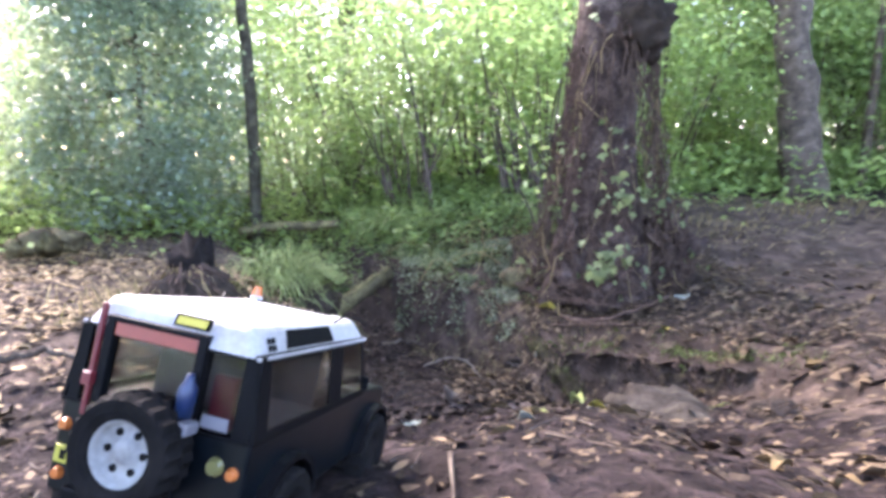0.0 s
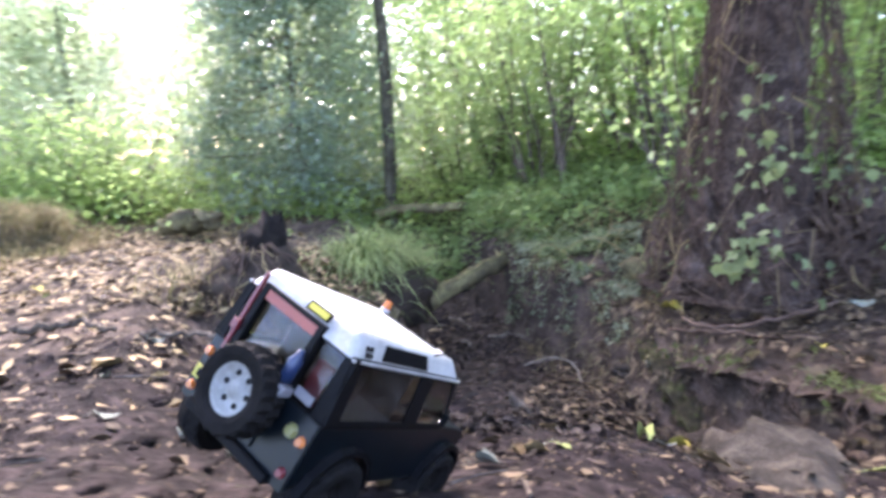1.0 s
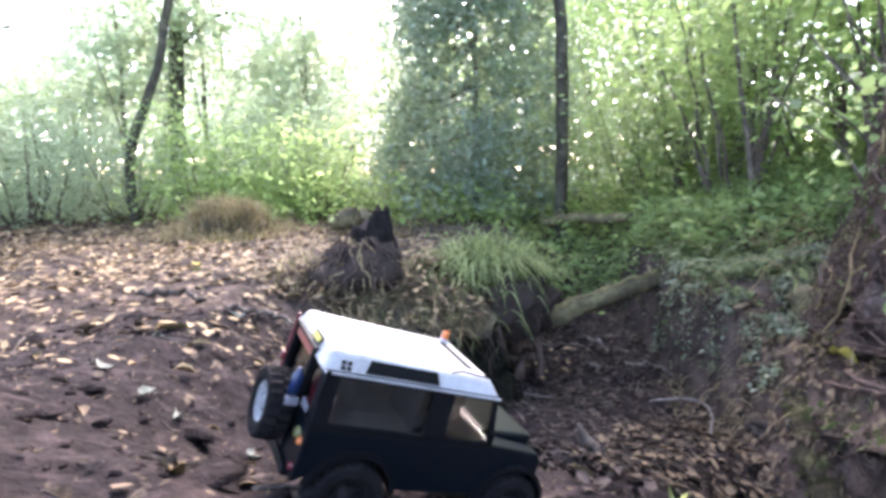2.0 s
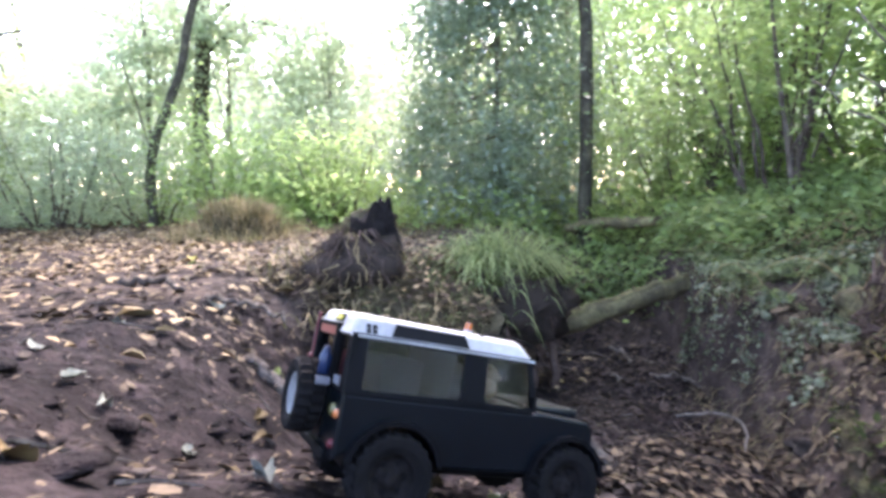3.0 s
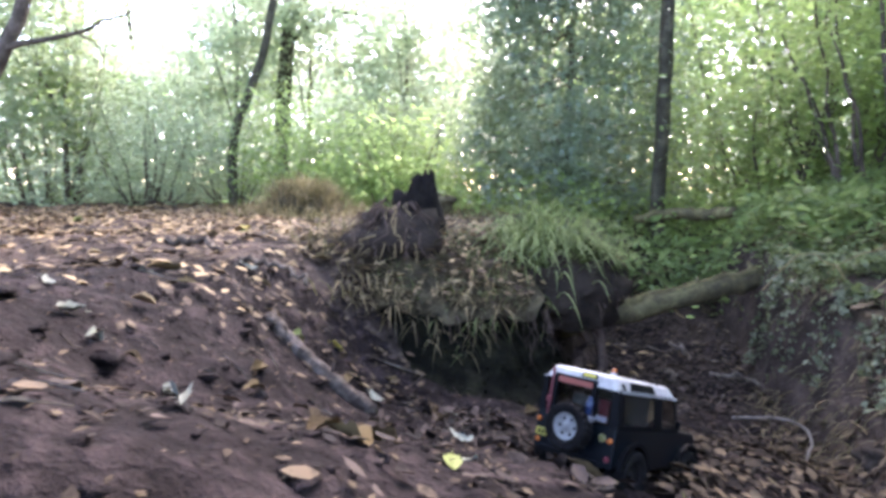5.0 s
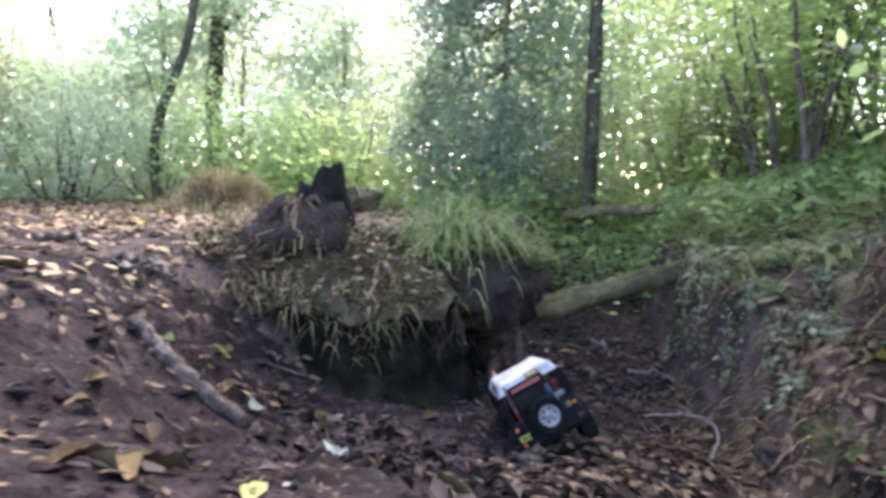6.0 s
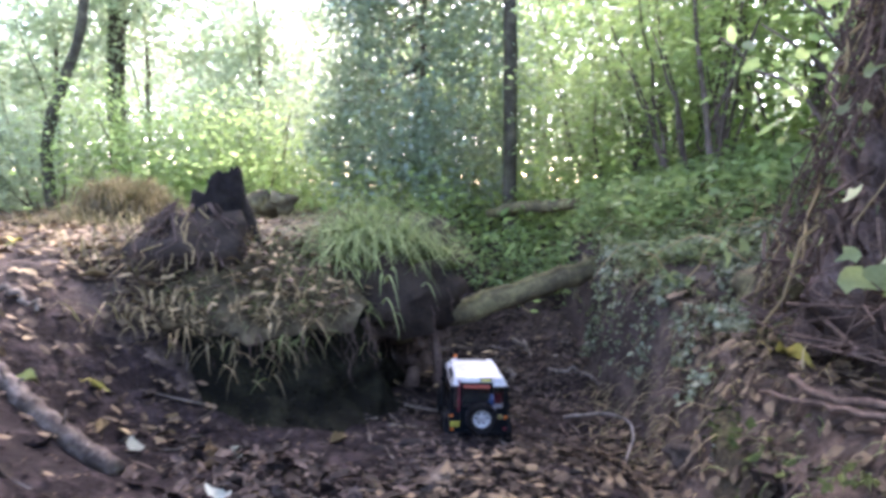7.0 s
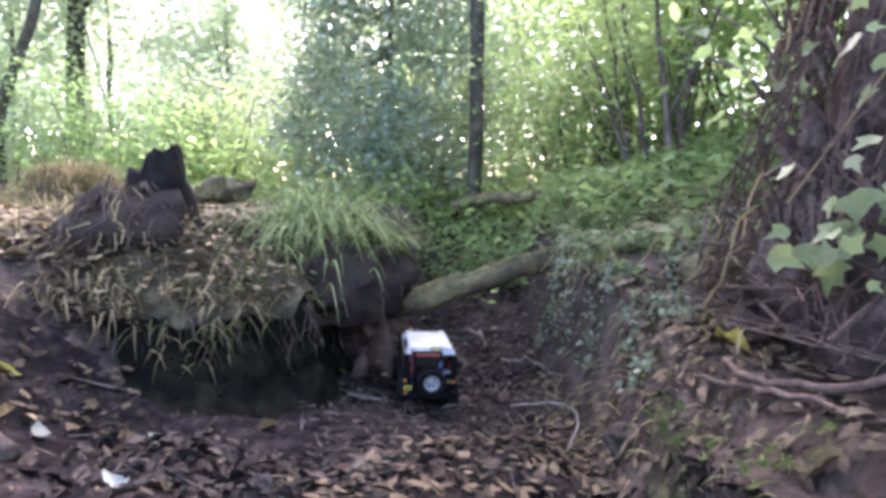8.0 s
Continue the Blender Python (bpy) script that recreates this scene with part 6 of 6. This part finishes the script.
def far_wood():
    rng = np.random.default_rng(43)
    spots = [(-3.4, 7.0), (-1.2, 7.2), (0.9, 7.6), (2.6, 8.4), (5.2, 7.4), (-9.0, 4.6), (-8.6, 1.6), (-10.5, 6.5), (-6.2, 8.6), (-11, 2.8), (-9.5, -0.8), (6.5, 5.0), (-4.6, 9.5), (1.8, 10.5), (-12.5, 8.5)]
    for n, (x, y) in enumerate(spots):
        lean = rng.normal(0, 0.25, 2)
        r = rng.uniform(0.05, 0.13)
        top = np.array((x * 0.93 + lean[0], y * 0.93 + lean[1], 6.2))
        limbs = []
        for k in range(4):
            z = rng.uniform(1.4, 3.6)
            p = np.array((x + lean[0] * z / 5.5, y + lean[1] * z / 5.5, z))
            d = rng.normal(0, 0.8, 2)
            limbs.append(([p, p + (d[0] * 0.6, d[1] * 0.6, 0.3), p + (d[0], d[1], 0.7)], r * 0.4, r * 0.12))
        # third group of tips: an unseen upper crown added to shade the glade
        tree("woodland_tree", "tall woodland tree with an open green crown", [(x, y, 0.0), (x, y, 1.5), tuple((np.array((x, y, 0)) + top) / 2 + (0.1, 0, 0)), tuple(top)], (r, r * 0.8, r * 0.5), GREY_BARK,
             crown=np.concatenate([tips_in(11, (x, y, 3.7), (1.6, 1.4, 1.4), 200 + n), tips_in(8, (x, y, 1.8), (1.0, 1.0, 0.9), 300 + n), tips_in(10, (x * 0.85, y * 0.85, 6.2), (2.0, 1.8, 0.7), 350 + n)]), limbs=limbs, seed=200 + n, per=110, leaf=0.11, spread=(0.34, 0.34, 0.16),
             leaves=(LEAF_HAZY if x < -4 else LEAF), group="trees of the wood", sides=8)
    # unseen trees behind and beside, out of the way of the glade, added to shade it
    spots = [(2.6, -1.2), (-1.8, -2.4), (1.2, -3.6), (-4.6, -1.8), (4.2, 1.2), (-3.0, -4.2), (4.6, -2.6), (-7.0, -2.6), (2.9, 0.6), (-0.6, -1.6), (-5.8, -0.4)]
    for n, (x, y) in enumerate(spots):
        cx, cy = x * 0.7 - 0.5, y * 0.7 + 0.9
        tree("woodland_tree", "unseen tall tree with a broad crown, added to shade the glade", [(x, y, 0.0), (x, y, 2.0), ((x + cx) / 2, (y + cy) / 2, 4.6), (cx, cy, 6.0)], (0.18, 0.15, 0.08), GREY_BARK,
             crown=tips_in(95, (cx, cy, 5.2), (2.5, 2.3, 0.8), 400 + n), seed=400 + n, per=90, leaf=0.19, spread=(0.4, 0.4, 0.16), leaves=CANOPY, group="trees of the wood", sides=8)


far_wood()


def far_hedge():
    """Low growth all round, far off, that closes the wood near the ground."""
    rng = np.random.default_rng(47)
    n = 60000
    w = rng.uniform(0, 2 * math.pi, n)
    r = rng.uniform(7.5, 15, n)
    x, y = r * np.cos(w) - 1.5, r * np.sin(w) + 1.5
    hi = np.array([1.5 + 1.3 * noise.noise(Vector((a * 0.35, b * 0.35, 2))) + 1.6 * float(smooth01(-1, 3, a)) for a, b in zip(x, y)])
    z = land(x, y) + rng.uniform(0, 1, n) ** 1.3 * np.maximum(hi, 0.4)
    far_leaves = np.stack([x, y, z], 1)
    far_leaves = far_leaves[under_sky(far_leaves)]
    ob = piece("far_undergrowth", leaf_mesh("far_undergrowth", far_leaves, rng.uniform(0.08, 0.17, len(far_leaves)), LEAF_HAZY, "oval", 0.4, 0.2, 48))
    tagged(ob, "far green undergrowth of the wood, paled for haze", "plants", kind="stuff")
    n = 15000
    w = rng.uniform(radians(40), radians(122), n)
    r = rng.uniform(8.5, 14, n)
    x, y = r * np.cos(w), r * np.sin(w) + 1.0
    z = rng.uniform(0, 1, n) ** 0.9 * (4.6 + 1.2 * np.sin(w * 23) + 0.8 * np.sin(w * 57 + r)) * r / 10
    ob = piece("deep_wood", leaf_mesh("deep_wood", np.stack([x, y, z], 1), rng.uniform(0.1, 0.2, n), LEAF, "oval", 0.3, 0.2, 50))
    tagged(ob, "deep green foliage of the wood beyond the bank", "trees", kind="stuff")
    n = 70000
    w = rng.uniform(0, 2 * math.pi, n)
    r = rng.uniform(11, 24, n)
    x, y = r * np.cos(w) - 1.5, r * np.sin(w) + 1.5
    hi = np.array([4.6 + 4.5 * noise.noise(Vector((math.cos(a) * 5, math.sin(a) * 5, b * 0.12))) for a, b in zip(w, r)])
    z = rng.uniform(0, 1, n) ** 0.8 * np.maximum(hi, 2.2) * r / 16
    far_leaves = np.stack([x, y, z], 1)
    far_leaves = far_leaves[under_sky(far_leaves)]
    ob = piece("distant_wood", leaf_mesh("distant_wood", far_leaves, rng.uniform(0.2, 0.5, len(far_leaves)), HAZE_LEAF, "oval", 0.3, 0.2, 49))
    tagged(ob, "green foliage of the distant wood, paled for haze", "trees", kind="stuff")


far_hedge()


def hazel():
    """A young shrub by the big tree, whose leaves hang close."""
    base = np.array((0.62, 3.25, 0.05))
    root = thing("hazel_shrub", pose(*base), "hazel shrub with large soft green leaves beside the big tree", "shrub")
    rng = np.random.default_rng(45)
    c = []
    for n, tip in enumerate([(-0.1, -0.45, 0.55), (-0.22, -0.3, 0.75), (-0.08, -0.5, 0.8), (-0.3, -0.1, 0.65), (-0.35, 0.1, 0.9), (-0.15, -0.25, 1.05), (-0.3, 0.3, 1.1), (-0.5, 0.2, 0.7)]):
        tip = np.array(tip)
        path = bend([(0, 0, 0), tip * (0.3, 0.3, 0.6) + rng.normal(0, 0.04, 3), tip], 10, 0.01, n)
        piece("stem", mesh_of("stem", *tube(path, (0.009, 0.003), 5), GREY_BARK, True), root)
        for p in path[4:]:
            c.append(p + rng.normal(0, 1, (2, 3)) * (0.08, 0.08, 0.05))
    c = np.concatenate(c)
    piece("leaves", leaf_mesh("leaves", c, rng.uniform(0.04, 0.075, len(c)), LEAF_SHADED, "oval", 0.5, 0.2, 46), root)


hazel()


def left_tree():
    LB = ((-4.4, 1.0, 1.27), (-4.13, 1.39, 1.33), (-3.92, 1.71, 1.51))
    tree("leaning_tree", "leaning dark tree with a long bare branch", [(-4.85, 0.4, 0.0), (-4.6, 0.75, 0.8), (-4.46, 0.92, 1.17), (-4.37, 1.11, 1.61), (-4.2, 1.4, 3.2)], (0.06, 0.045, 0.035), GREY_BARK,
         crown=tips_in(18, (-4.2, 1.4, 3.4), (1.4, 1.2, 0.6), 61), limbs=[([(-4.5, 0.87, 1.18), LB[0], LB[1], LB[2]], 0.026, 0.008), ([LB[1], np.array(LB[1]) + (0.06, 0.1, -0.06), np.array(LB[1]) + (0.08, 0.13, -0.16)], 0.01, 0.004)],
         seed=61, per=110, leaves=LEAF_HAZY)


left_tree()

# ---- what moves: the truck climbs down into the gully, and its wheels turn ----
TRUCK_ROWS = [
    (0, -0.2, 0.53, 0.268, 8.0, 14.1, 78.9),
    (0.5, -0.119, 0.702, 0.2, 11.4, 18.2, 78.1),
    (0.8, -0.014, 0.809, 0.199, 25.8, 27.0, 84.9),
    (1, 0.047, 0.884, 0.173, 24.6, 26.1, 83.7),
    (1.2, 0.121, 0.97, 0.142, 16.5, 22.5, 78.6),
    (1.5, 0.194, 1.062, 0.1, 17.6, 20.1, 75.8),
    (2.8, 0.239, 1.348, -0.018, -9.3, 17.2, 66.9),
    (3, 0.242, 1.366, -0.025, -8.4, 15.6, 69.9),
    (3.5, 0.252, 1.393, -0.035, -6.2, 12.1, 72.6),
    (4, 0.274, 1.46, -0.053, 7.1, 2.1, 75.9),
    (4.2, 0.228, 1.537, -0.128, 12.2, 24.4, 90.9),
    (5.3, 0.091, 2.067, -0.302, -8.4, 17.3, 96.7),
    (5.5, 0.047, 2.144, -0.308, -12.3, 18.5, 96.6),
    (6, -0.048, 2.312, -0.368, -28.8, 13.7, 140.2),
    (6.5, -0.134, 2.459, -0.406, 1.9, 19.1, 136.8),
    (7, -0.246, 2.556, -0.445, 2.7, 3.6, 136.3),
    (7.5, -0.389, 2.71, -0.465, 5.0, -0.3, 138.0),
    (8, -0.372, 2.733, -0.457, 2.7, 1.6, 137.3),
]


def motions():
    walk(TRUCK, [(t, pose(*p)) for t, *p in TRUCK_ROWS])
    # the truck runs over the splinter and presses it flat
    x, y, z = SHARD.matrix_basis.translation
    walk(SHARD, [(0, pose(x, y, z)), (4.9, pose(x, y, z)), (5.1, pose(x, y, z + 0.01, -40)), (5.3, pose(x, y, z + 0.015, -78)), (8, pose(x, y, z + 0.015, -78))])
    times = np.array([r[0] for r in TRUCK_ROWS])
    places = np.array([r[1:4] for r in TRUCK_ROWS])
    gone = np.r_[0, np.cumsum(np.linalg.norm(np.diff(places, axis=0), axis=1))]
    for w in WHEELS:
        rest = w.matrix_basis.copy()
        rows = []
        for t in np.arange(0, 8.01, 0.1):
            rows.append((float(t), rest @ pose(0, 0, 0, 0, math.degrees(float(np.interp(t, times, gone)) / TYRE_R), 0)))
        walk(w, rows)


motions()
